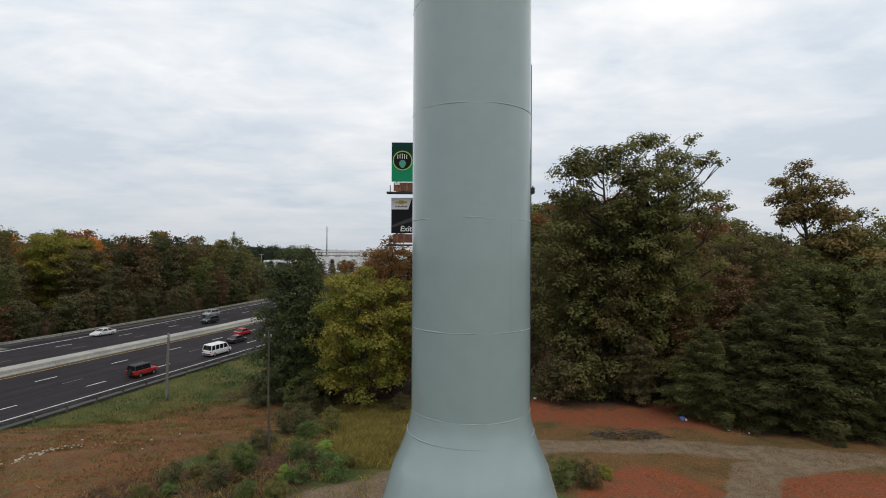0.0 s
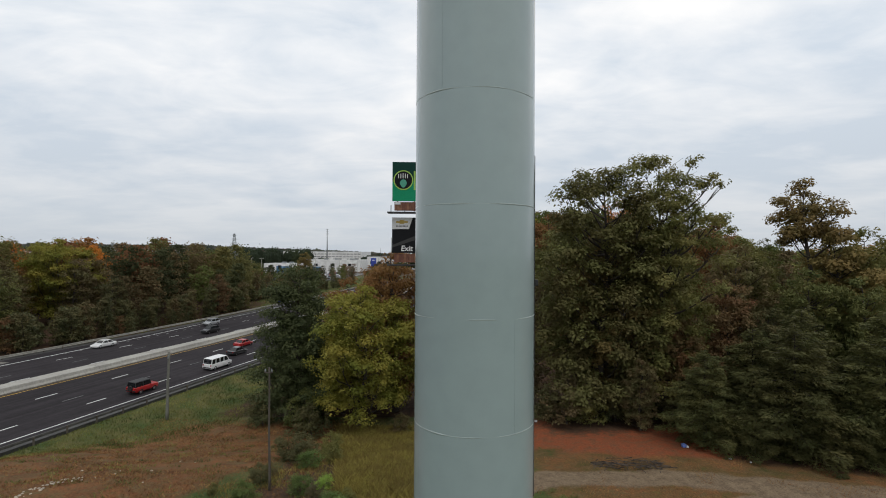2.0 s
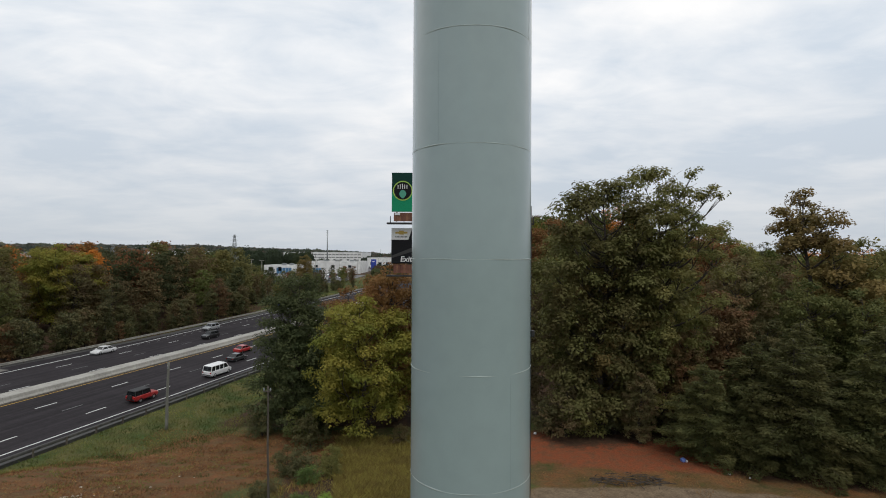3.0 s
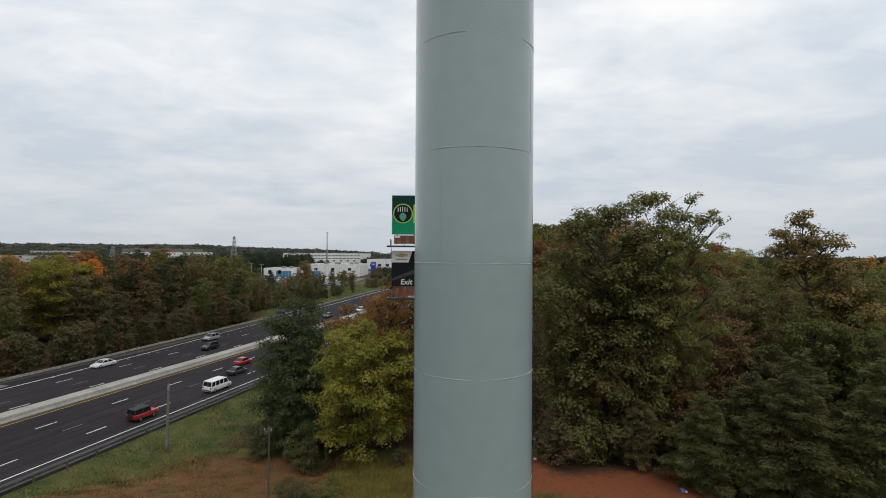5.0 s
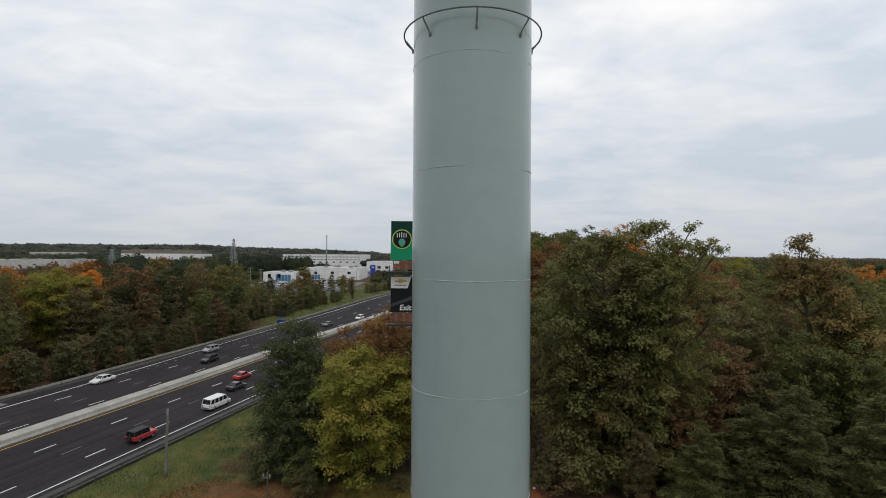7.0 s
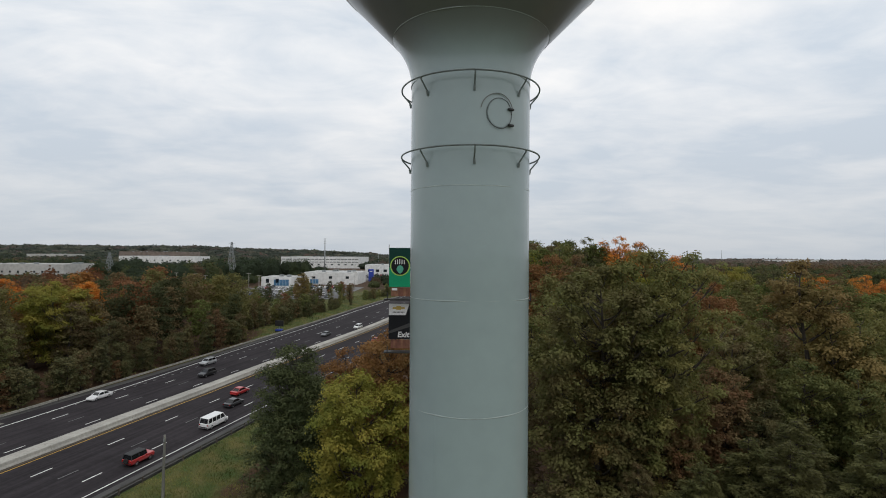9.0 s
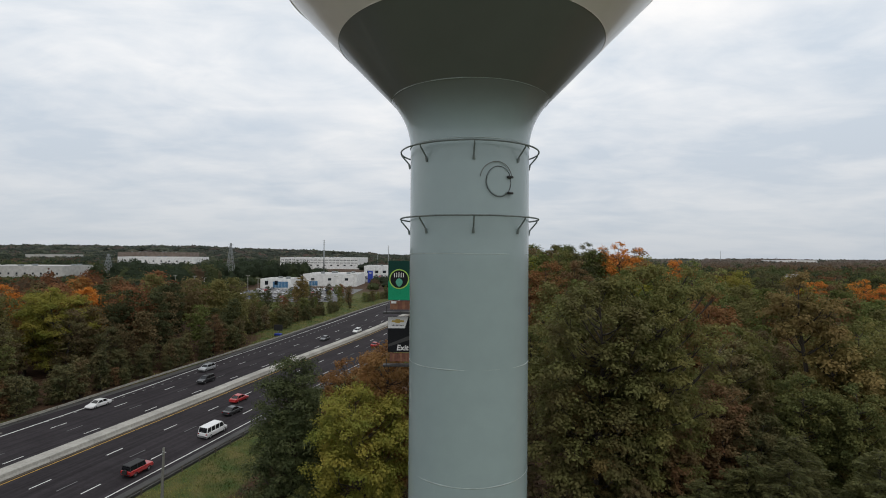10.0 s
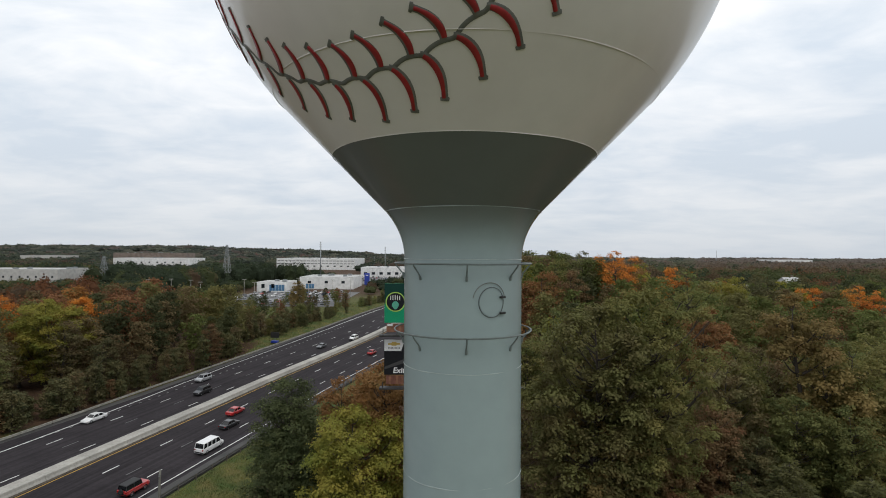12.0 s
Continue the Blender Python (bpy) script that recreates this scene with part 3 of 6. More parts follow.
def make_tower():
    # flared base
    bell = [(4.55, 0.8), (4.55, 0.95), (4.42, 1.0)] + [(2.02 + 0.298 * (9.6 - z), z) for z in np.linspace(1.4, 9.6, 9)]
    for t in np.linspace(0, 1, 9)[1:]:
        z = 9.6 + t * 1.45
        bell.append((SHAFT_R + (2.02 - SHAFT_R) * (1 - t) ** 1.55, z))
    v, f = revolve([(r, z - Z0) for r, z in bell])
    mesh_ob("bell_base", v, f, TOWER_PAINT, tower, True)
    v, f = weld(1.657, 10.5 - Z0, rad=0.012)
    mesh_ob("weld_seam", v, f, TOWER_PAINT, tower, True)
    # rolled plate courses of the shaft
    for i, (a, b) in enumerate(zip(SEAMS, SEAMS[1:])):
        r = SHAFT_R
        prof = [(r, a - Z0), (r, b - Z0)]
        v, f = revolve(prof, 128)
        mesh_ob("shaft_course", v, f, TOWER_PAINT, tower, True)
        v, f = weld(SHAFT_R - 0.002, a - Z0, rad=0.012)
        mesh_ob("weld_seam", v, f, WELD_PAINT, tower, True)
        t = radians(-62 + 97 * i)
        p = [((SHAFT_R + 0.001) * math.sin(t + 0.003 * math.sin(s * 9)), -(SHAFT_R + 0.001) * math.cos(t + 0.003 * math.sin(s * 9)), a - Z0 + s * (b - a)) for s in np.linspace(0.01, 0.99, 12)]
        v, f = tube(p, [0.003] * 12, 5)
        mesh_ob("vertical_weld", v, f, TOWER_PAINT, tower, True)
    # neck, cone, ball
    neck = [(SHAFT_R + 0.5 * ((z - 32.2) / 1.34) ** 2.3, z) for z in np.linspace(32.2, 33.54, 16)]
    v, f = weld(SHAFT_R + 0.006, 32.31 - Z0, rad=0.012)
    mesh_ob("weld_seam", v, f, WELD_PAINT, tower, True)
    v, f = revolve([(r, z - Z0) for r, z in neck], 128)
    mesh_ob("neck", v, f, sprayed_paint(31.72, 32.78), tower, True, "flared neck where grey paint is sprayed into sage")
    v, f = weld(2.050, 33.54 - Z0, rad=0.010)
    mesh_ob("weld_seam", v, f, WELD_PAINT, tower, True)
    v, f = revolve([(2.05 + (z - 33.54) * 0.9925, z - Z0) for z in np.linspace(33.54, 34.92, 5)], 128)
    mesh_ob("cone_band", v, f, BAND_PAINT, tower, True, "dark grey painted cone band")
    v, f = weld(2.05 + 1.38 * 0.9925 + 0.002, 34.92 - Z0, rad=0.010)
    mesh_ob("weld_seam", v, f, BALL_PAINT, tower, True)
    ball = [(2.05 + (z - 33.54) * 0.9925, z) for z in np.linspace(34.92, 36.36, 6)[:-1]]
    ball += [(BALL_R * math.cos(a), 40.9 + BALL_R * math.sin(a)) for a in np.linspace(radians(-43.1), radians(89.5), 60)]
    v, f = revolve([(r, z - Z0) for r, z in ball], 160)
    tank = mesh_ob("ball_tank", v, f, BALL_PAINT, tower, True, "cream baseball-painted tank with red stitches")
    v, f = weld(4.852, 36.36 - Z0, rad=0.013)
    mesh_ob("weld_seam", v, f, BALL_PAINT, tank, True)
    v, f = revolve([(0.02, 47.7 - Z0), (0.6, 47.7 - Z0), (0.62, 47.4 - Z0), (0.02, 47.35 - Z0)], 24)
    mesh_ob("roof_vent", v, f, BALL_PAINT, tank, True)
    # two painter's rails on brackets
    for z in (30.47, 32.2):
        ring = [(1.80 * math.sin(t), -1.80 * math.cos(t), z - Z0) for t in np.linspace(0, 2 * math.pi, 97)]
        v, f = tube(ring, [0.021] * 97, 6)
        rail = mesh_ob("painters_rail", v, f, HARDWARE_PAINT, tower, True)
        for k in range(8):
            t = radians(0.5 + 45 * k)
            s, c = math.sin(t), -math.cos(t)
            pts = [(1.80 * s, 1.80 * c, z - Z0 + 0.01), (1.78 * s, 1.78 * c, z - Z0 - 0.06), (1.60 * s, 1.60 * c, z - Z0 - 0.27), (1.585 * s, 1.585 * c, z - Z0 - 0.31), (1.56 * s, 1.56 * c, z - Z0 - 0.40)]
            v, f = tube(pts, [0.020, 0.020, 0.020, 0.030, 0.034], 6)
            mesh_ob("bracket", v, f, HARDWARE_PAINT, rail)
    # thin black cable with a junction box up the side
    t = radians(84)
    v, f = tube([((SHAFT_R + 0.011) * math.sin(t), -(SHAFT_R + 0.011) * math.cos(t), z - Z0) for z in np.linspace(11.2, 20.0, 14)], [0.010] * 14, 6)
    cable = mesh_ob("cable", v, f, DARK_STEEL, tower, True, "thin black cable up the side")
    bm = bmesh.new()
    box(bm, ((SHAFT_R + 0.06) * math.sin(t), -(SHAFT_R + 0.06) * math.cos(t), 16.7 - Z0), (0.11, 0.09, 0.16), 0.012, Matrix.Rotation(t, 3, "Z"))
    part("junction_box", bm, DARK_STEEL, cable)
    # round manway with its hinge
    t0, zc = radians(23.2), 31.29
    ring = []
    for k in range(41):
        a = 2 * math.pi * k / 40
        t = t0 + 0.33 * math.cos(a) / SHAFT_R
        ring.append(((SHAFT_R + 0.035) * math.sin(t), -(SHAFT_R + 0.035) * math.cos(t), zc - Z0 + 0.36 * math.sin(a)))
    v, f = tube(ring, [0.009] * 41, 6)
    hatch = mesh_ob("manway", v, f, RIM_GREY, tower, True, "round access manway with dark rim")
    disc = []
    for rr in (0.001, 0.15, 0.3):
        for k in range(32):
            a = 2 * math.pi * k / 32
            t = t0 + rr * math.cos(a) / SHAFT_R
            disc.append(((SHAFT_R + 0.02) * math.sin(t), -(SHAFT_R + 0.02) * math.cos(t), zc - Z0 + rr * 1.1 * math.sin(a)))
    df = [(i * 32 + k, i * 32 + (k + 1) % 32, (i + 1) * 32 + (k + 1) % 32, (i + 1) * 32 + k) for i in range(2) for k in range(32)]
    mesh_ob("manway_cover", disc, df, TOWER_PAINT, hatch, True)
    for dz in (0.12, -0.26):
        bm = bmesh.new()
        t = t0 + 0.29 / SHAFT_R
        box(bm, ((SHAFT_R + 0.06) * math.sin(t), -(SHAFT_R + 0.06) * math.cos(t), zc - Z0 + dz), (0.16, 0.07, 0.05), 0.01, Matrix.Rotation(t, 3, "Z"))
        part("hinge", bm, DARK_STEEL, hatch)
    # hooded drip bar over the manway
    pts = []
    for k in range(22):
        a = radians(172 - 162 * k / 21)
        t = t0 - 0.03 + 0.42 * math.cos(a) / SHAFT_R
        pts.append(((SHAFT_R + 0.03) * math.sin(t), -(SHAFT_R + 0.03) * math.cos(t), zc - Z0 + 0.05 + 0.42 * math.sin(a)))
    v, f = tube(pts, [0.009] * 22, 5)
    mesh_ob("drip_bar", v, f, SEAM_PAINT, hatch)
    return tank


ball_tank = make_tower()


# ---------------------------------------------------------------- baseball stitching on the tank
def tank_point(theta, l, lift=0.0):
    """A point on the tank: theta degrees round it, l metres up the slope from the dark band."""
    cone = 1.74
    l -= 0.07
    if l < cone:
        r, z, nr, nz = 3.469 + l * 0.7045, 34.97 + l * 0.7098, 0.7098, -0.7045
    else:
        a = radians(-45.0) + (l - cone) / BALL_R
        r, z, nr, nz = BALL_R * math.cos(a), 40.9 + BALL_R * math.sin(a), math.cos(a), math.sin(a)
    r, z, t = r + nr * lift, z + nz * lift, radians(theta)
    return (r * math.sin(t), -r * math.cos(t), z - Z0), r


def stroke(name, pts, widths, lift, material, parent):
    """A raised ribbon of paint along (theta, l) points."""
    rows = []
    for i, (t, l) in enumerate(pts):
        r = tank_point(t, l)[1] * math.pi / 180
        a, b = pts[max(i - 1, 0)], pts[min(i + 1, len(pts) - 1)]
        ds, dl = (b[0] - a[0]) * r, b[1] - a[1]
        n = math.hypot(ds, dl) or 1
        rows.append([tank_point(t + s * widths[i] * -dl / n / r, l + s * widths[i] * ds / n, lift * (1 if abs(s) < 1 else 0.3))[0] for s in (-1, -0.8, 0, 0.8, 1)])
    v = [p for row in rows for p in row]
    f = [(i * 5 + k, i * 5 + k + 1, i * 5 + k + 6, i * 5 + k + 5) for i in range(len(rows) - 1) for k in range(4)]
    return mesh_ob(name, v, f, material, parent, True)


SEAM_AT = [(-86, 5.4), (-80, 4.6), (-75, 3.9), (-66, 2.75), (-61, 2.16), (-56, 1.80), (-50, 1.57), (-43, 1.41), (-34, 1.27), (-29, 1.31), (-22, 1.41), (-13.5, 1.58), (-5, 1.86), (1.2, 2.36), (6.5, 2.85), (12, 3.6), (18, 4.6), (22, 5.8), (24, 7.2), (23, 8.6)]


def seam_curve(n=400):
    p = np.array(SEAM_AT)
    d = np.concatenate([[0], np.cumsum(np.hypot(np.diff(p[:, 0]) * 0.085, np.diff(p[:, 1])))])
    s = np.linspace(0, d[-1], n)
    k = np.ones(25) / 25
    out = []
    for c in (0, 1):
        q = np.interp(s, d, p[:, c])
        q = np.concatenate([np.full(12, q[0]), q, np.full(12, q[-1])])
        out.append(np.convolve(q, k, "valid"))
    return s, np.stack(out, 1)


def make_stitches():
    s, c = seam_curve()
    wav = [(t + 0.5 * math.sin(8.7 * a), l + 0.035 * math.cos(8.7 * a)) for a, (t, l) in zip(s, c)]
    stroke("seam_line", wav[4:-4], [0.045] * (len(wav) - 8), 0.010, SEAM_PAINT, ball_tank)
    gap, k = 0.74, 0
    at = 0.5
    while at < s[-1] - 0.5:
        for side, off, lens, lag, bow in ((1, 0.0, 0.80, -0.15, 0.16), (-1, 0.16, -0.90, 0.05, 0.30)):
            # offsets and lengths are adjusted along the seam to fit the camera's view
            off += 0.10 * (at > 6.0) + 0.04 * (at > 7.0 and side < 0) - 0.04 * (at < 5.0)
            lens *= 1.13 if at > 6.0 and side < 0 else 1.0
            i = int(np.searchsorted(s, at + off))
            t0, l0 = c[i]
            a, b = c[max(i - 6, 0)], c[min(i + 6, len(c) - 1)]
            r = tank_point(t0, l0)[1] * math.pi / 180
            ts, tl = (b[0] - a[0]) * r, b[1] - a[1]
            n = math.hypot(ts, tl)
            ts, tl = ts / n, tl / n
            pts = []
            qs = list(np.linspace(0, 0.94, 11)) + [0.95, 1.0]
            for q in qs:
                along = lag * q * q + bow * 2 * q * (1 - q) * 1.2
                out = lens * (q if side > 0 else q ** 1.25)
                pts.append((t0 + (ts * along - tl * out) / r, l0 + tl * along + ts * out))
            w = [0.042 + 0.026 * math.sin(math.pi * min(1, q * 1.2)) for q in qs]
            w[-1], w[-2], w[-3] = 0.066, 0.074, 0.044
            base = stroke("stitch", pts, [x + 0.02 for x in w], 0.016, SEAM_PAINT, ball_tank)
            shift = [(t + 0.022 / r * side, l - 0.008) for t, l in pts]
            stroke("red_thread", shift[1:-1], [x * 0.95 for x in w[1:-3]] + [0.042, 0.03], 0.024, RED_PAINT, base)
        at += gap


make_stitches()


# ---------------------------------------------------------------- the billboard
def make_billboard():
    BX0, BX1, BY = -6.25, 9.8, 63.0
    root = thing("billboard", (1.8, BY + 1.2, float(ground_z(1.8, BY + 1.2))), "double-deck roadside billboard on one steel column", "billboard")
    o = Vector(root.location)
    green = shade("green_poster", (0.012, 0.27, 0.13), spec=0.15, rough=0.75, dark=0.95, light=1.04)
    deep = shade("dark_green_poster", (0.008, 0.045, 0.035), spec=0.15, rough=0.75, dark=0.95, light=1.04)
    lime = shade("pale_green_poster", (0.35, 0.55, 0.12), spec=0.15, rough=0.75, dark=0.95, light=1.04)
    teal = shade("teal_poster", (0.10, 0.36, 0.26), spec=0.15, rough=0.75, dark=0.95, light=1.04)
    black = shade("black_poster", (0.012, 0.013, 0.015), spec=0.15, rough=0.75, dark=0.95, light=1.04)
    grey = shade("grey_poster", (0.06, 0.06, 0.06), spec=0.15, rough=0.75, dark=0.95, light=1.04)
    white = shade("white_poster", (0.72, 0.72, 0.72), spec=0.15, rough=0.75, dark=0.97, light=1.02)
    gold = shade("gold_poster", (0.50, 0.36, 0.10), spec=0.15, rough=0.75, dark=0.95, light=1.04)

    def at(x, y, z):
        return Vector((x, y, z)) - o

    def slab(name, x0, x1, z0, z1, y, d, material, parent):
        bm = bmesh.new()
        box(bm, at((x0 + x1) / 2, y + d / 2, (z0 + z1) / 2), (x1 - x0, d, z1 - z0), 0.02)
        return part(name, bm, material, parent)

    def flat(name, pts, y, material, parent):
        v = [at(x, y, z) for x, z in pts] + [at(x, y + 0.008, z) for x, z in pts]
        n = len(pts)
        f = [tuple(range(n)), tuple(range(n, 2 * n))[::-1]] + [(i, i + n, (i + 1) % n + n, (i + 1) % n) for i in range(n)]
        return mesh_ob(name, v, f, material, parent)

    v, f = tube([at(1.8, BY + 1.6, o.z - 1.0), at(1.8, BY + 1.6, 24.5)], [0.62, 0.6], 20)
    mesh_ob("column", v, f, RUST_STEEL, root, True)
    for z in (23.2, 17.0):
        slab("beam", BX0 + 0.6, BX1 - 0.6, z - 0.3, z, BY + 1.2, 0.35, RUST_STEEL, root)
    for z0, z1, name in ((23.95, 28.7, "upper_panel"), (17.65, 21.95, "lower_panel")):
        panel = slab(name, BX0, BX1, z0, z1, BY, 0.25, green if name == "upper_panel" else black, root)
        for k in range(8):
            x = BX0 + 0.6 + k * (BX1 - BX0 - 1.2) / 7
            slab("upright", x - 0.07, x + 0.07, z0 - 1.2, z1, BY + 0.27, 0.16, RUST_STEEL, root)
        # apron of slats and the catwalk below
        slab("apron_back", BX0 + 0.25, BX1 - 0.25, z0 - 1.12, z0 - 0.12, BY + 0.18, 0.03, RUST_STEEL, root)
        x = BX0 + 0.25
        while x < BX1 - 0.2:
            slab("apron_slat", x, x + 0.27, z0 - 1.15, z0 - 0.1, BY + 0.12, 0.05, RUST_STEEL, root)
            x += 0.30
        slab("catwalk", BX0 - 0.5, BX1 + 1.05, z0 - 1.55, z0 - 1.36, BY - 1.0, 1.1, DARK_STEEL, root)
        for zz in (z0 - 1.05,):
            slab("catwalk_rail", BX0 - 0.1, BX0 + 0.0, zz - 0.4, zz + 0.45, BY - 1.0, 0.05, DARK_STEEL, root)
            slab("catwalk_rail", BX1 + 0.9, BX1 + 1.05, zz - 0.4, zz + 0.45, BY - 1.0, 0.05, DARK_STEEL, root)
        for k in range(5):
            x = BX0 + 1.6 + k * 3.2
            v, f = tube([at(x, BY - 0.9, z0 - 1.4), at(x, BY - 1.5, z0 - 1.2)], [0.04, 0.04], 6)
            mesh_ob("floodlight_arm", v, f, DARK_STEEL, root)
        if name == "upper_panel":
            slab("notice_plate", BX0 + 0.35, BX0 + 1.0, z0 - 0.42, z0 - 0.14, BY + 0.07, 0.04, white, root)
            flat("poster_top", [(BX0, 26.3), (BX1, 26.9), (BX1, 28.7), (BX0, 28.7)], BY - 0.012, deep, panel)
            cx, cz = BX0 + 1.33, 26.5
            for r, m, y in ((1.20, lime, 0.022), (1.07, black, 0.032)):
                flat("round_mark", [(cx + r * math.cos(a), cz + r * math.sin(a)) for a in np.linspace(0, 2 * math.pi, 41)[:-1]], BY - y, m, panel)
            for k in range(5):
                x = cx - 0.62 + k * 0.27
                flat("letter_bar", [(x, cz + 0.22), (x + 0.09, cz + 0.22), (x + 0.09, cz + 0.72 + 0.06 * (2 - abs(k - 2))), (x, cz + 0.72 + 0.06 * (2 - abs(k - 2)))], BY - 0.042, white, panel)
            flat("oval_mark", [(cx + 0.42 * math.cos(a) * (1 - 0.35 * max(0, -math.sin(a))), cz - 0.42 + 0.5 * math.sin(a)) for a in np.linspace(0, 2 * math.pi, 33)[:-1]], BY - 0.042, teal, panel)
            flat("poster_stripe", [(BX0 + 2.6, 25.3), (BX0 + 2.8, 25.3), (BX0 + 2.8, 27.6), (BX0 + 2.6, 27.6)], BY - 0.022, lime, panel)
        else:
            flat("poster_corner", [(BX0 + 0.02, 20.55), (BX0 + 2.05, 20.55), (BX0 + 2.5, 21.93), (BX0 + 0.02, 21.93)], BY - 0.012, white, panel)
            gx, gz = BX0 + 1.2, 21.4
            flat("gold_mark", [(gx - 0.75, gz - 0.12), (gx - 0.3, gz - 0.12), (gx - 0.28, gz - 0.22), (gx + 0.28, gz - 0.22), (gx + 0.3, gz - 0.12), (gx + 0.75, gz - 0.1), (gx + 0.72, gz + 0.12), (gx + 0.3, gz + 0.12), (gx + 0.28, gz + 0.24), (gx - 0.28, gz + 0.24), (gx - 0.3, gz + 0.1), (gx - 0.72, gz + 0.1)], BY - 0.022, gold, panel)
            for k in range(9):
                x = gx - 0.72 + k * 0.165
                flat("letter_bar", [(x, gz - 0.58), (x + 0.1, gz - 0.58), (x + 0.1, gz - 0.42), (x, gz - 0.42)], BY - 0.022, grey, panel)
            flat("poster_sweep", [(BX0 + 0.02, 18.6), (BX0 + 4.0, 20.2), (BX1, 20.8), (BX1, 20.4), (BX0 + 4.0, 19.6), (BX0 + 0.02, 18.3)], BY - 0.012, grey, panel)
            txt = bpy.data.curves.new("exit_text", "FONT")
            txt.body, txt.size, txt.extrude, txt.shear, txt.offset = "Exit", 0.92, 0.006, 0.15, 0.018
            me_ob = bpy.data.objects.new("exit_text", txt)
            scene.collection.objects.link(me_ob)
            dg = bpy.context.evaluated_depsgraph_get()
            me = bpy.data.meshes.new_from_object(me_ob.evaluated_get(dg))
            bpy.data.objects.remove(me_ob)
            me.materials.append(white)
            word = new("exit_lettering", me)
            word.parent = panel
            word.matrix_basis = Matrix.Translation(at(BX0 + 1.06, BY - 0.02, 17.9)) @ pose(0, 0, 0, 90, 0, 0)
            flat("figure_bar", [(BX0 + 3.1, 18.05), (BX0 + 3.55, 18.05), (BX0 + 3.7, 18.9), (BX0 + 3.25, 18.9)], BY - 0.022, white, panel)


make_billboard()


# ---------------------------------------------------------------- poles
def make_utility_pole(x, y, top, lean, r, arm, label):
    z = float(ground_z(x, y)) - 0.15
    root = thing("utility_pole", (x, y, z), label, "utility pole")
    h = top - z
    n = 9
    v, f = tube([(lean * h * (i / n) + 0.02 * math.sin(i), 0, h * i / n) for i in range(n + 1)], [r * (1 - 0.35 * i / n) for i in range(n + 1)], 12)
    mesh_ob("shaft", v, f, POLE_WOOD if arm else GREY_WOOD, root, True)
    if arm:
        bm = bmesh.new()
        box(bm, (lean * h, -0.12, h - 0.35), (0.55, 0.07, 0.08), 0.01)
        part("crossarm", bm, POLE_WOOD, root)
        for dx in (-0.22, 0.22):
            v, f = tube([(lean * h + dx, -0.12, h - 0.30), (lean * h + dx, -0.12, h - 0.2), (lean * h + dx, -0.12, h - 0.1)], [0.05, 0.06, 0.03], 8)
            mesh_ob("insulator", v, f, STEEL, root)
    else:
        bm = bmesh.new()
        box(bm, (lean * h, -0.14, h - 0.6), (0.16, 0.1, 0.4), 0.02)
        part("bracket_plate", bm, STEEL, root)


make_utility_pole(-34.7, 65.6, 5.0, 0.02, 0.21, False, "weathered grey wooden utility pole on the grass bank")
make_utility_pole(-11.9, 36.0, 9.6, -0.012, 0.085, True, "slim wooden utility pole with a small crossarm")


# ---------------------------------------------------------------- trees
def leaves(centres, normals, length, width, rng):
    """One folded leaf-shaped quad at each centre."""
    n = len(centres)
    a = np.cross(normals, rng.normal(size=(n, 3)))
    a /= np.linalg.norm(a, axis=1, keepdims=True) + 1e-9
    b = np.cross(normals, a)
    s = rng.uniform(0.65, 1.25, (n, 1))
    la, wb = a * (length * s) / 2, b * (width * s) / 2
    bend = normals * (length * 0.16)
    v = np.stack([centres - la - bend, centres + wb, centres + la - bend, centres - wb], 1).reshape(-1, 3)
    return v, np.arange(4 * n).reshape(-1, 4)


def quick_mesh(name, verts, faces, material, smooth=False):
    me = bpy.data.meshes.new(name)
    nf = len(faces)
    me.vertices.add(len(verts))
    me.vertices.foreach_set("co", np.asarray(verts, np.float32).ravel())
    me.loops.add(nf * 4)
    me.loops.foreach_set("vertex_index", np.asarray(faces, np.int32).ravel())
    me.polygons.add(nf)
    me.polygons.foreach_set("loop_start", np.arange(0, nf * 4, 4, dtype=np.int32))
    if material:
        me.materials.append(material)
    me.update(calc_edges=True)
    if smooth:
        me.shade_smooth()
    return me


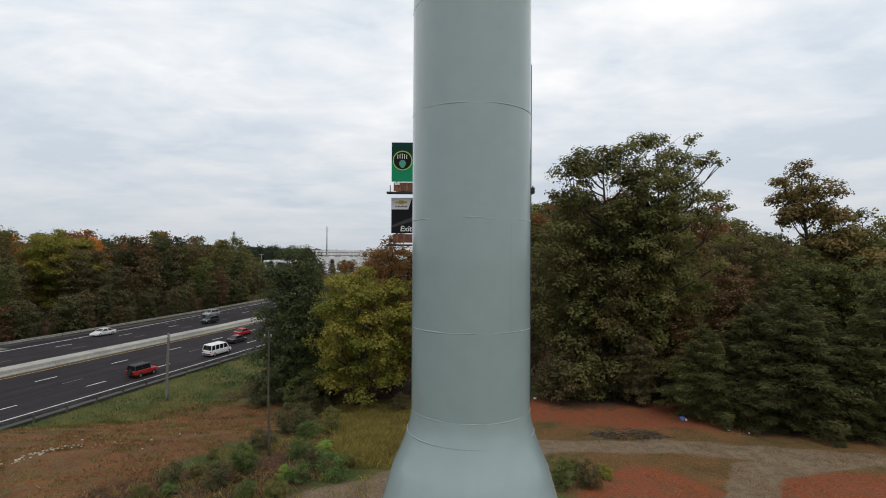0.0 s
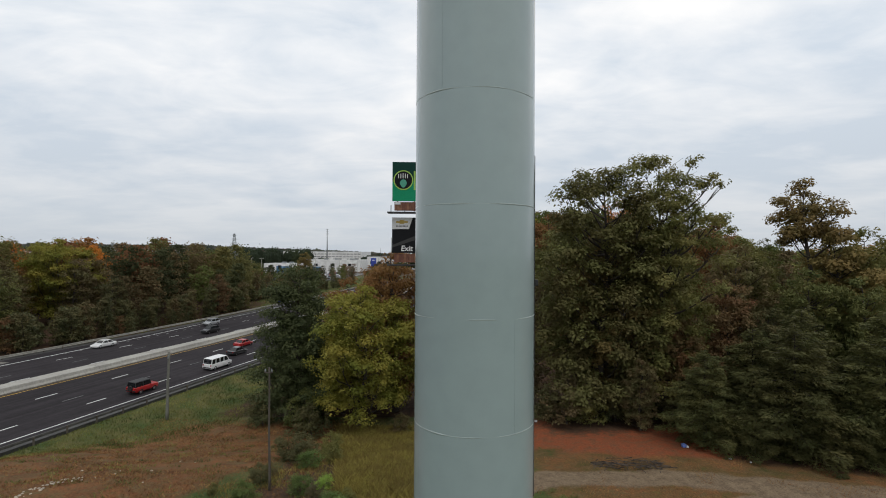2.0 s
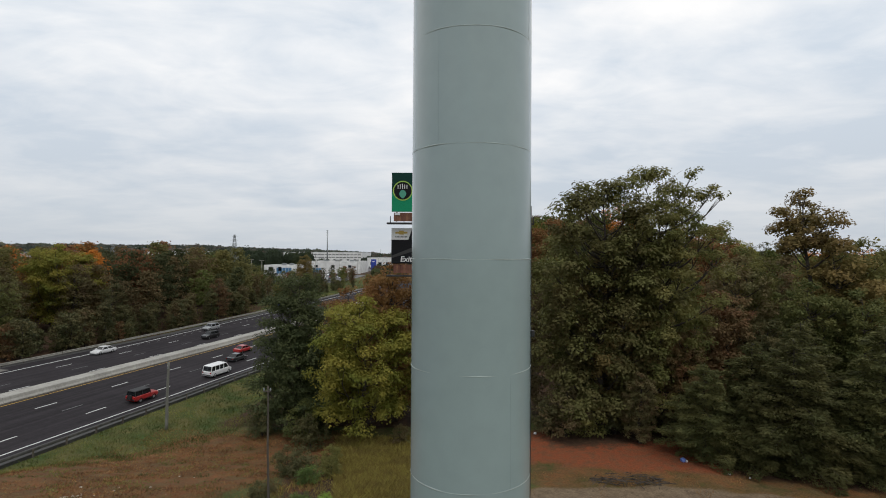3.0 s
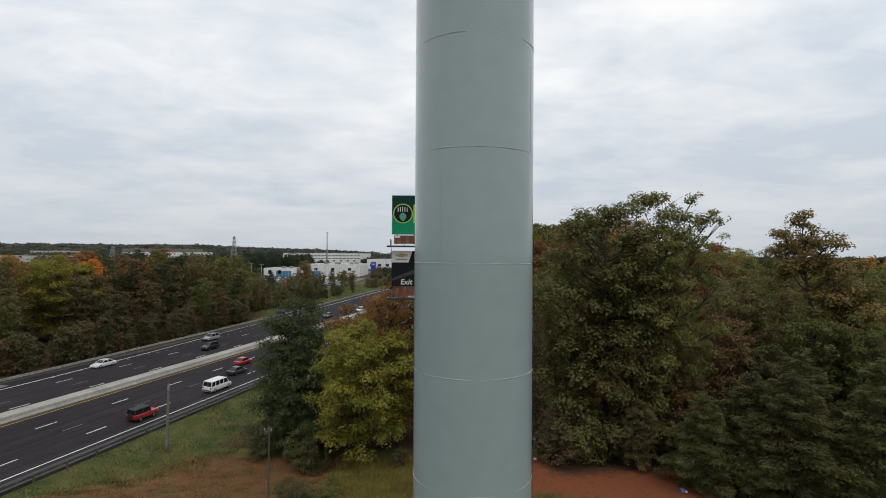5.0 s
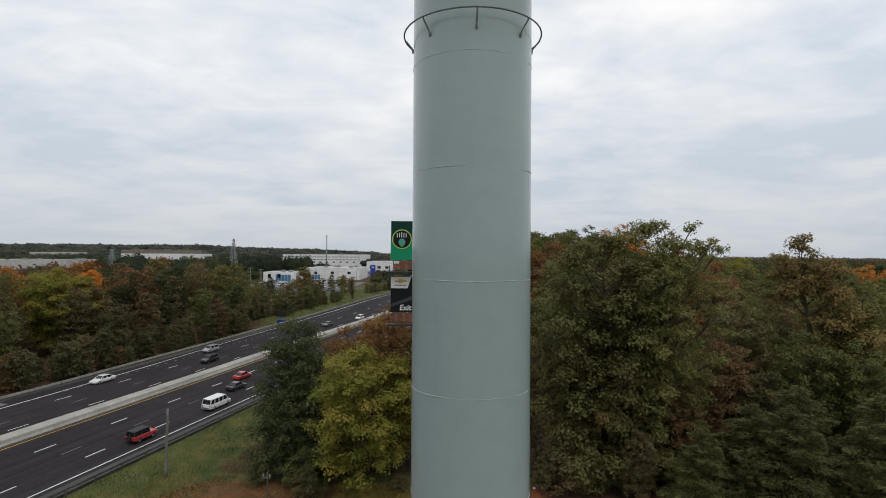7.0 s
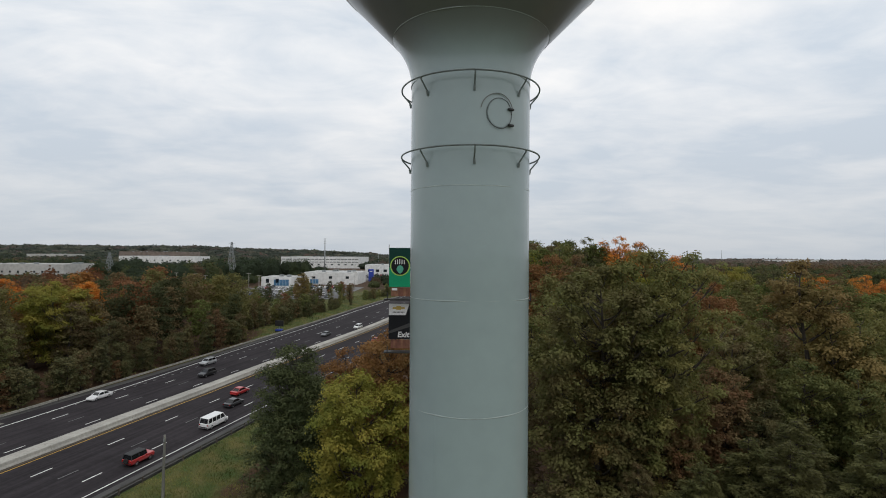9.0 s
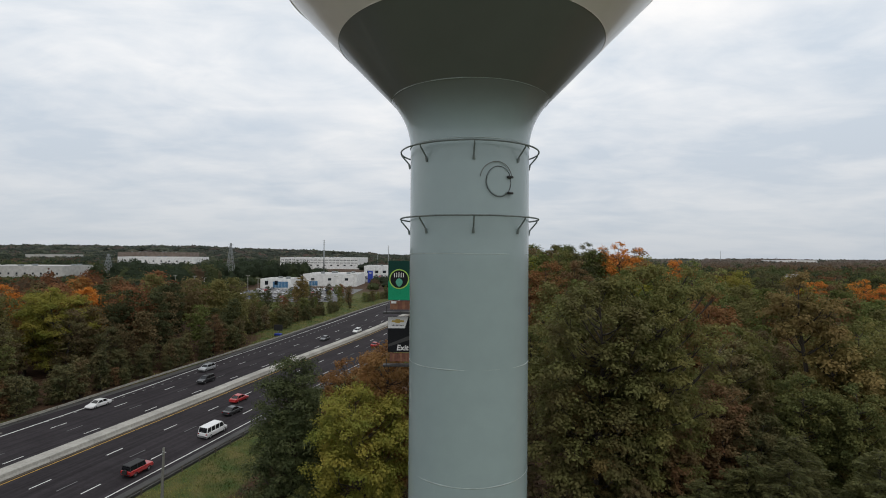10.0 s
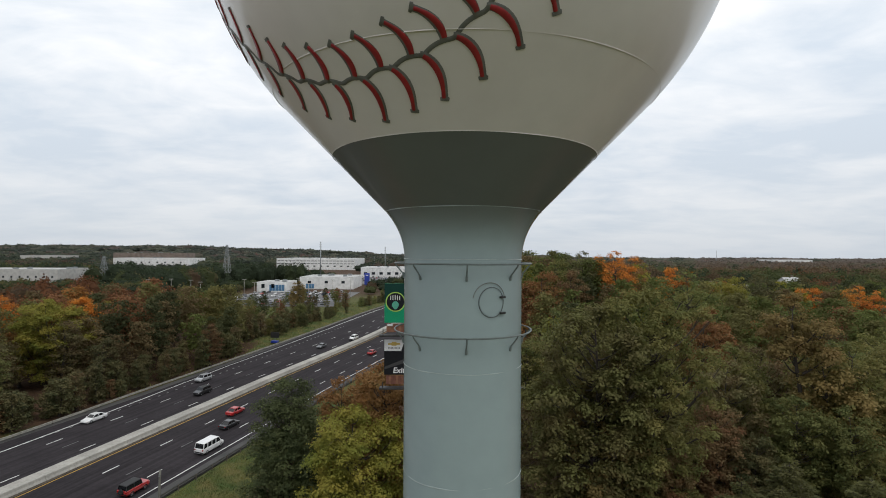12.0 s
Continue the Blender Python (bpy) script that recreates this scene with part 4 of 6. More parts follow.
def tufted(lobes, count, size, rng, inner=0.12, flat=0.85, lift=0.38, tufts=15):
    """Leaves of a crown: every lobe carries tufts on its upper and outer side, every tuft a drooping cap of leaves."""
    centre, rad, out = [], [], []
    for c, r in lobes:
        m = max(int(tufts * min(r, 2.2) ** 0.7), 5)
        d = rng.normal(size=(m, 3))
        d /= np.linalg.norm(d, axis=1, keepdims=True)
        under = d[:, 2] < -0.12
        d[under, 2] *= -rng.uniform(0.2, 1.0, under.sum())
        centre.append(np.asarray(c) + d * r * rng.uniform(0.62, 1.0, (m, 1)) * np.array([1, 1, 0.9]))
        rad.append(r * rng.uniform(0.26, 0.50, m))
        out.append(d)
    centre, rad, out = np.concatenate(centre), np.concatenate(rad), np.concatenate(out)
    per = np.maximum((rad ** 2 / np.sum(rad ** 2) * count * (1 - inner)).astype(int), 3)
    who = np.repeat(np.arange(len(rad)), per)
    n = len(who)
    d = rng.normal(size=(n, 3))
    d /= np.linalg.norm(d, axis=1, keepdims=True)
    d[:, 2] = np.where(d[:, 2] < -0.1, -d[:, 2] * rng.choice([1, 1, 1, -1], n), d[:, 2])
    shell = rng.uniform(0, 1, (n, 1)) ** 0.35
    p = d * shell * np.array([1.12, 1.12, flat])
    p[:, 2] -= 0.25 * (p[:, 0] ** 2 + p[:, 1] ** 2)
    pos = centre[who] + p * rad[who][:, None] + rng.normal(size=(n, 3)) * size * 0.35
    nor = out[who] * 0.4 + d * 0.55 + rng.normal(size=(n, 3)) * 0.24 + np.array([0, 0, lift])
    # loose leaves deep inside each lobe
    rl = np.array([r for _, r in lobes])
    fill = rng.choice(len(lobes), int(count * inner), p=rl ** 2 / np.sum(rl ** 2))
    q = rng.normal(size=(len(fill), 3))
    q *= (rng.uniform(0, 1, (len(fill), 1)) ** 0.5) * 0.72 / np.linalg.norm(q, axis=1, keepdims=True)
    pos = np.concatenate([pos, np.array([c for c, _ in lobes])[fill] + q * rl[fill][:, None]])
    nor = np.concatenate([nor, rng.normal(size=(len(fill), 3)) + np.array([0, 0, 0.5])])
    nor /= np.linalg.norm(nor, axis=1, keepdims=True)
    return leaves(pos, nor, size, size * 0.66, rng)


def limb_to(start, end, r, rng, sag=0.12):
    a, b = np.asarray(start, float), np.asarray(end, float)
    side = rng.normal(size=3) * 0.05 * np.linalg.norm(b - a)
    pts = [a + (b - a) * t + side * math.sin(math.pi * t) + np.array([0, 0, -sag * np.linalg.norm(b - a) * math.sin(math.pi * t)]) for t in (0, 0.25, 0.5, 0.75, 1.0)]
    return tube(pts, [r, r * 0.8, r * 0.6, r * 0.4, r * 0.18], 5), pts


def broadleaf(seed, H, R, base, count, size, cols=8, full=0.30, shape="round", stack=1.0, extra=(), twigs=True, top=0.88, lean=0.3, tufts=15):
    """Trunk-and-limb mesh and crown of one broad-leaved tree at the origin: stacks of leafy lobes round a tapering trunk."""
    rng = np.random.default_rng(seed)

    def width(q):
        if shape == "column":
            return 0.80 + 0.22 * math.sin(math.pi * min(q * 1.15, 1)) if q < 0.72 else max(1 - (q - 0.72) / 0.3, 0.05) ** 0.5
        if shape == "spire":
            return 1.02 * (1 - 0.58 * q ** 1.4)
        if shape == "vase":
            return 0.45 + 0.65 * math.sin(0.5 * math.pi * min(q * 1.4, 1)) if q < 0.78 else 1.1 * max(1 - (q - 0.78) / 0.26, 0.05) ** 0.5
        return math.sin(math.pi * (0.22 + 0.74 * q)) ** 0.6

    stem = [np.array([math.sin(seed + 0.8 * k) - math.sin(seed), math.cos(0.7 * k + seed) - math.cos(seed), 0]) * R * 0.06 * lean / 0.3 + np.array([0, 0, top * H * k / 8]) for k in range(9)]
    r0 = 0.019 * H
    wood = [tube(stem, [r0 * (1.3 if k == 0 else 1) * (1 - 0.9 * k / 8) for k in range(9)], 8)]

    def on_stem(z):
        k = min(max(z / (top * H) * 8, 0), 7.999)
        return stem[int(k)] + (stem[int(k) + 1] - stem[int(k)]) * (k - int(k))

    lobes = []
    for c in range(cols):
        az = c * 2.39996 + rng.uniform(-0.25, 0.25)
        reach = rng.uniform(0.74, 1.08)
        z = H * base + rng.uniform(0, 0.12) * H
        crest = H * rng.uniform(0.78, 0.95)
        while z < crest:
            q = (z / H - base) / (1 - base)
            r = R * full * rng.uniform(0.72, 1.25) * (1.0 if q < 0.7 else 1.35 - 0.5 * q)
            d = max(R * width(q) * reach * rng.uniform(0.82, 1.1) - 0.75 * r, 0.05 * R)
            a = az + rng.uniform(-0.3, 0.3)
            lobes.append((on_stem(z) + np.array([math.cos(a) * d, math.sin(a) * d, 0.15 * r]), r))
            z += r * rng.uniform(1.25, 1.85) * stack
    z = H * (base + 0.10)
    while z < 0.8 * H:
        a, r = rng.uniform(0, 6.283), R * full * rng.uniform(0.9, 1.3)
        for k in range(3):
            lobes.append((on_stem(z) + np.array([math.cos(a + 2.1 * k), math.sin(a + 2.1 * k), 0.3 * (k - 1)]) * R * 0.36, r * 0.9))
        z += 1.05 * r
    for j in range(4):
        a = rng.uniform(0, 6.283)
        lobes.append((stem[-1] + np.array([math.cos(a), math.sin(a), 0]) * R * rng.uniform(0.0, 0.28) + np.array([0, 0, H * rng.uniform(-0.04, 0.06)]), R * full * rng.uniform(0.5, 0.8)))
    for dx, dy, z, r in extra:
        lobes.append((np.array([dx, dy, z]), r))
    for c, r in lobes:
        away = math.hypot(c[0], c[1])
        if rng.uniform() < 0.45 and c[2] < 0.75 * H:
            continue
        s = on_stem(max(c[2] - rng.uniform(0.5, 0.85) * away - 0.2 * r, 0.06 * H))
        t, pts = limb_to(s, c, r0 * (0.12 + 0.20 * min(away / R, 1)), rng)
        wood.append(t)
        if twigs:
            for j in range(3):
                e = np.asarray(c) + rng.normal(size=3) * r * 0.55 + np.array([0, 0, 0.25 * r])
                wood.append(tube([pts[3], (pts[3] + e) / 2 + np.array([0, 0, 0.1 * r]), e], [r0 * 0.07, r0 * 0.05, r0 * 0.02], 3))
    lv, lf = tufted(lobes, count, size, rng, tufts=tufts)
    keep = lv.reshape(-1, 4, 3)[:, :, 2].min(axis=1) > 0.02 * H
    lv = lv.reshape(-1, 4, 3)[keep].reshape(-1, 3)
    wv, wf = join(*[(v, [f for f in fs if len(f) == 4]) for v, fs in wood])
    return quick_mesh("trunk", [tuple(v) for v in wv], wf, BARK, True), (lv, np.arange(len(lv)).reshape(-1, 4))


def conifer(seed, H, R, count, size, base=0.04, gap=0.05):
    """A pine: whorls of spreading branches, each a flat fan of needle sprays that dips at its tip."""
    rng = np.random.default_rng(seed)
    wood = [tube([(0, 0, H * k / 5) for k in range(6)], [0.015 * H * (1 - 0.92 * k / 5) for k in range(6)], 7)]
    P, A, N = [], [], []
    z, i = base * H, 0
    while z < H * 0.985:
        q = 1 - z / H
        for k in range(5 if q > 0.25 else 4):
            az = k * 1.2566 + i * 0.7 + rng.uniform(-0.3, 0.3)
            ln = R * min(1.25 * q ** 0.75, 0.95) * rng.uniform(0.6, 1.15) + 0.15
            z0 = z + rng.uniform(-0.4, 0.4) * gap * H
            d, side = np.array([math.cos(az), math.sin(az), 0]), np.array([-math.sin(az), math.cos(az), 0])
            rise = 0.05 + 0.35 * (1 - q)
            line = lambda t: z0 + ln * (rise * t - 0.22 * t * t)
            wood.append(tube([d * ln * t + np.array([0, 0, line(t)]) for t in (0.0, 0.5, 1.0)], [0.035, 0.02, 0.006], 4))
            m = max(int(count * (ln / R) ** 1.3 / 62), 8)
            t = rng.uniform(0.12, 1.0, m) ** 0.8
            w = rng.uniform(-1, 1, m) * 0.34 * ln * np.sin(math.pi * np.clip(0.15 + 0.8 * t, 0, 1))
            P.append(d * (ln * t)[:, None] + side * w[:, None] + np.stack([0 * t, 0 * t, line(t) - 0.10 * np.abs(w) + rng.normal(size=m) * 0.13 - 0.04], 1))
            fan = d[None] * 0.8 + side[None] * (np.sign(w) * rng.uniform(0.2, 0.9, m))[:, None] + rng.normal(size=(m, 3)) * 0.15
            A.append(fan)
            N.append(np.array([0, 0, 1.0]) + rng.normal(size=(m, 3)) * 0.75)
        z += H * gap * (0.7 + 0.5 * q)
        i += 1
    P, A, N = np.concatenate(P), np.concatenate(A), np.concatenate(N)
    A /= np.linalg.norm(A, axis=1, keepdims=True)
    B = np.cross(N, A)
    B /= np.linalg.norm(B, axis=1, keepdims=True)
    s = rng.uniform(0.7, 1.3, (len(P), 1))
    la, wb = A * size * s * 0.5, B * size * s * 0.17
    v = np.stack([P - la, P + wb, P + la - np.array([0, 0, 0.12 * size]), P - wb], 1).reshape(-1, 3)
    wv, wf = join(*[(v2, [f for f in fs if len(f) == 4]) for v2, fs in wood])
    return quick_mesh("trunk", [tuple(p) for p in wv], wf, BARK, True), (v, np.arange(len(v)).reshape(-1, 4))


STOCK = {}


def stock(kind, trunk_crown):
    trunk, (lv, lf) = trunk_crown
    STOCK[kind] = (trunk, {}, lv, lf)


def plant(kind, x, y, scale, turn, colour, label, category="tree", group="", name="tree", squash=1.0):
    trunk, crowns, lv, lf = STOCK[kind]
    if colour not in crowns:
        if crowns:
            me = next(iter(crowns.values())).copy()
            me.materials.clear()
            me.materials.append(LEAF[colour])
        else:
            me = quick_mesh("crown", lv, lf, LEAF[colour])
        crowns[colour] = me
    root = tagged(new(name), label, category, group)
    root.matrix_basis = pose(x, y, float(ground_z(x, y)) - 0.1, 0, 0, turn) @ Matrix.Diagonal((scale, scale, scale * squash, 1))
    for nm, me in (("trunk", trunk), ("crown", crowns[colour])):
        ob = new(nm, me)
        ob.parent = root
    return root


stock("dome", broadleaf(11, 24.6, 6.6, 0.09, 52000, 0.31, cols=12, full=0.235, shape="column", stack=1.1, tufts=10))
stock("oak", broadleaf(23, 26.4, 5.6, 0.10, 48000, 0.30, cols=10, full=0.235, shape="column", stack=1.1, top=0.88, tufts=10,
                       extra=((-4.2, 0.6, 24.2, 2.0), (-3.2, -0.5, 26.2, 1.7), (-1.6, 0.3, 27.0, 1.7), (0.2, 0.6, 27.0, 1.7), (0.6, -0.8, 23.6, 2.2), (2.0, 0.4, 25.4, 1.9), (3.0, 0.9, 22.6, 1.7), (3.6, -0.3, 27.4, 1.0), (4.4, 0.6, 25.0, 1.2),
                              (5.8, 0.2, 25.4, 1.25), (7.3, 0.5, 25.2, 0.8), (4.3, -0.6, 21.6, 1.2), (6.2, -0.4, 21.0, 1.35), (7.7, -0.2, 20.1, 0.9))))
stock("round", broadleaf(5, 16.0, 6.7, 0.11, 40000, 0.28, cols=14, full=0.225, stack=1.05, tufts=10))
stock("slim", broadleaf(8, 19.6, 6.2, 0.02, 30000, 0.30, cols=10, full=0.25, shape="spire", stack=1.05, tufts=10))
stock("open", broadleaf(31, 24.0, 3.7, 0.58, 8000, 0.30, cols=6, full=0.34, shape="round", stack=1.25, top=0.84, lean=0.9, tufts=9))
stock("mid_a", broadleaf(46, 20.0, 4.8, 0.06, 17000, 0.36, cols=9, full=0.27, shape="column", twigs=False, tufts=10))
stock("mid_b", broadleaf(47, 19.0, 5.0, 0.06, 17000, 0.36, cols=10, full=0.26, shape="round", twigs=False, tufts=10))
stock("wood_a", broadleaf(41, 19.0, 4.4, 0.08, 7600, 0.40, cols=7, full=0.30, shape="column", twigs=False, tufts=12))
stock("wood_b", broadleaf(42, 18.0, 4.3, 0.10, 7200, 0.40, cols=6, full=0.31, shape="round", twigs=False, tufts=12))
stock("wood_c", broadleaf(43, 20.0, 4.8, 0.06, 8000, 0.42, cols=8, full=0.28, shape="vase", twigs=False, tufts=12))
stock("deep_a", broadleaf(44, 20.0, 5.2, 0.20, 1800, 0.76, cols=6, full=0.32, twigs=False, tufts=6))
stock("deep_b", broadleaf(45, 18.5, 4.8, 0.20, 1700, 0.74, cols=6, full=0.32, shape="vase", twigs=False, tufts=6))
stock("sapling_a", broadleaf(48, 7.0, 2.4, 0.04, 2600, 0.34, cols=5, full=0.36, shape="round", twigs=False, tufts=9))
stock("sapling_b", broadleaf(49, 8.0, 2.0, 0.04, 2600, 0.33, cols=5, full=0.36, shape="spire", twigs=False, tufts=9))
stock("pine_a", conifer(51, 12.0, 4.6, 30000, 0.30, gap=0.043))
stock("pine_b", conifer(52, 11.0, 4.4, 28000, 0.30, gap=0.043))
stock("shrub_a", broadleaf(61, 2.4, 1.4, 0.10, 3200, 0.13, cols=6, full=0.30, twigs=False))
stock("shrub_b", broadleaf(62, 1.8, 1.5, 0.10, 2600, 0.13, cols=6, full=0.30, twigs=False))

# single trees that stand out
plant("round", -10.3, 64.0, 1.12, 20, "yellow", "rounded tree with yellow-green autumn leaves", group="trees beside the highway")
plant("slim", -18.5, 68.0, 1.05, 75, "deep", "tall dark green tree at the wood's edge", group="trees beside the highway")
plant("slim", -19.2, 67.0, 0.72, 190, "deep", "dark green tree at the wood's edge", group="trees beside the highway")
plant("dome", 17.2, 56.6, 1.18, 40, "umber", "tall broad tree with brownish olive leaves", group="trees beyond the track", squash=0.97)
plant("oak", 23.6, 57.0, 1.02, 0, "olive", "tall spreading tree with olive-green leaves", group="trees beyond the track")
plant("dome", 20.4, 59.5, 0.94, 200, "ochre", "tree with browning olive leaves", group="trees beyond the track")
plant("mid_b", 26.6, 56.5, 0.6, 80, "rust", "low tree with dark rust leaves among the pines", group="trees beyond the track")
for k, x, y, s, c in (("mid_a", 20.0, 52.6, 0.38, "brown"), ("mid_b", 33.0, 61.0, 0.82, "rust"), ("mid_a", 42.0, 60.0, 0.86, "green"), ("mid_a", 47.0, 58.5, 0.80, "green"),
                      ("mid_b", 48.6, 65.0, 1.18, "ochre"), ("mid_a", 37.5, 66.0, 1.0, "brown"), ("mid_b", 30.0, 67.0, 1.0, "olive"), ("mid_a", 53.4, 66.0, 1.12, "olive"), ("mid_b", 57.0, 63.0, 0.96, "ochre"),
                      ("mid_a", 41.0, 71.0, 1.06, "olive"), ("mid_b", 37.0, 59.0, 0.66, "dark")):
    plant(k, x, y, s, 50 * x, c, "tree in %s autumn leaf beside the pines" % {"ochre": "ochre-brown", "russet": "russet", "rust": "rust-red", "green": "green", "olive": "olive", "brown": "brown", "dark": "dark green"}[c], group="trees beyond the track")
plant("open", 46.0, 67.0, 1.27, 10, "ochre", "tall thin-crowned tree above the wood", group="trees beyond the track")
for x, y, s, c in ((-14.0, 77, 0.92, "russet"), (-9, 79, 1.0, "russet"), (-6.5, 70.5, 1.14, "russet"), (-1.5, 73, 1.08, "russet"), (2.5, 72, 0.9, "rust"), (6, 70, 0.86, "olive"), (9.8, 62, 0.84, "brown"), (-21, 80, 0.75, "dark")):
    plant("mid_a" if c == "russet" else "wood_a", x, y, s, 37 * x, c, "autumn tree at the wood's edge in %s leaf" % {"rust": "rust-red", "russet": "russet", "brown": "brown", "olive": "olive", "dark": "dark green"}[c], group="trees beside the highway")
for x, y, s, k in ((24.5, 48.2, 0.9, "pine_a"), (27.8, 46.8, 0.82, "pine_b"), (31.3, 47.2, 1.2, "pine_a"), (35, 46.3, 0.8, "pine_b"), (38.5, 47.5, 1.3, "pine_a"), (42.5, 46.0, 0.9, "pine_b"), (29.6, 50.3, 1.2, "pine_b"), (34, 50.8, 1.3, "pine_a"), (46, 49, 1.3, "pine_a")):
    plant(k, x, y + 0.6 - 0.2 * (x - 24), 1.02 * s, 53 * x, "pine", "dark green pine with drooping branches", group="pines beside the track", name="pine_tree", squash=0.8)

WORDS = {"dark": "dark green", "green": "green", "olive": "olive", "brown": "brown", "yellow": "yellow-green", "rust": "rust-red", "russet": "russet", "ochre": "ochre-brown", "bush": "leafy green", "orange": "orange", "pine": "dark green", "umber": "brownish olive"}
rng = np.random.default_rng(7)


DEEP = {}
TINT = {"dark": (0.074, 0.082, 0.036), "green": (0.125, 0.145, 0.044), "olive": (0.16, 0.15, 0.055), "brown": (0.15, 0.112, 0.055), "ochre": (0.16, 0.14, 0.048), "yellow": (0.24, 0.23, 0.035), "rust": (0.215, 0.104, 0.05), "orange": (0.46, 0.18, 0.03), "russet": (0.27, 0.128, 0.04)}


def wood(spots, palette, group, sc=(0.8, 1.1), name="tree", deep=112.0):
    """Woodland: the nearest trees as things, those deeper in as one canopy."""
    for x, y in spots:
        c = str(rng.choice(list(palette), p=np.array(list(palette.values())) / sum(palette.values())))
        s, a = rng.uniform(*sc), rng.uniform(0, 360)
        if x > 0 and y < 82 and c in ("russet", "rust", "yellow"):
            c = {"russet": "olive", "rust": "umber", "yellow": "green"}[c]
        if y > deep:
            _, _, lv, lf = STOCK[str(rng.choice(["deep_a", "deep_b"]))]
            ca, sa = math.cos(radians(a)), math.sin(radians(a))
            p = lv * s
            p = np.stack([p[:, 0] * ca - p[:, 1] * sa + x, p[:, 0] * sa + p[:, 1] * ca + y, p[:, 2] + float(ground_z(x, y))], 1)
            DEEP.setdefault(group, []).append((p, np.array(TINT[c]) * rng.uniform(0.8, 1.2)))
        else:
            kinds = ["sapling_a", "sapling_b"] if name == "sapling" else ["mid_a", "mid_b"] if y < 74 and x > 0 else ["wood_a", "wood_b", "wood_c"]
            plant(str(rng.choice(kinds)), x, y, s * rng.uniform(0.9, 1.15), a, c, "woodland %s in %s autumn leaf" % (name, WORDS[c]), group=group, name=name, category=name, squash=rng.uniform(0.84, 1.08))


def scatter(x0, x1, y0, y1, gap, keep):
    out = []
    y = y0
    while y < y1:
        g = gap * (1 + (y - y0) * 0.0023)
        x = x0
        while x < x1:
            px, py = x + rng.uniform(-0.4, 0.4) * g, y + rng.uniform(-0.4, 0.4) * g
            if keep(px, py):
                out.append((px, py))
            x += g
        y += g
    return out


# the wood on the far side of the highway
def far_side(x, y):
    u, v = road_uv(x, y)
    if min((x - a) ** 2 + (y - b) ** 2 for a, b in ((-95, 127), (-92, 121), (-88, 115), (-84, 109), (-117, 139), (-113, 133), (-99, 146), (-96, 139))) < 18:
        return False
    return -80 < v < -30.0 - 6 * float(step(62, 95, u)) and abs(x) < 0.95 * y and u < 235 and not (u > 100 and v < -45 and rng.uniform() < 0.25)


def autumn(x, y):
    u, v = road_uv(x, y)
    if u > 75:
        return {"dark": 4, "green": 3, "olive": 2, "rust": 1.2, "brown": 2}
    if v < -52:
        return {"rust": 5.0, "russet": 1.6, "brown": 3.4, "ochre": 1.4, "olive": 1.2, "dark": 0.8, "orange": 0.15}
    return {"dark": 5.0, "green": 0.6, "olive": 1.0, "brown": 4.4, "ochre": 1.6, "rust": 1.0}


for x, y in scatter(-200, -10, 55, 310, 6.4, far_side):
    u, v = road_uv(x, y)
    low = (0.66 + 0.34 * float(step(-30, -42, v))) * (1 - 0.60 * float(step(66, 112, u)) * float(step(-150, -110, x)))
    wood([(x, y)], autumn(x, y), "trees beyond the highway", (0.92 * low, 1.16 * low), deep=128.0)
# saplings along the guardrail
for u in np.arange(-75, 128, 1.9):
    v = -26.2 - rng.uniform(0, 4.5) - 5.0 * float(step(58, 74, u))
    x, y = road_xy(u, v if not 70 < u < 92 else v - 4.0)
    if abs(x) < 0.95 * y:
        wood([(x, y)], {"dark": 8, "green": 0.5, "olive": 0.6, "brown": 1.6, "rust": 0.2}, "saplings along the guardrail", (0.6, 1.25), "sapling", 400.0)
for k, x, y, s, c in (("round", -95, 127, 1.36, "yellow"), ("mid_b", -90, 131, 0.98, "ochre"), ("mid_b", -117, 139, 1.14, "orange"), ("mid_b", -99, 146, 1.08, "orange"), ("round", -106, 172, 1.08, "yellow"),
                      ("wood_b", -66, 152, 0.75, "rust"), ("mid_b", -67, 252, 0.84, "ochre"), ("wood_a", -47, 268, 0.55, "rust"), ("wood_b", -58, 300, 0.5, "rust")):
    plant(k, x, y, s, 40, c, "woodland tree in %s autumn leaf" % WORDS[c], group="trees beyond the highway")
for u in np.arange(128, 240, 3.8):
    x, y = road_xy(u, -29.5 - rng.uniform(0, 5.0))
    if not 158 < u < 178:
        wood([(x, y)], {"dark": 5, "green": 1.5, "brown": 2, "olive": 1}, "saplings before the car lots", (0.45, 0.95), "sapling", 400.0)
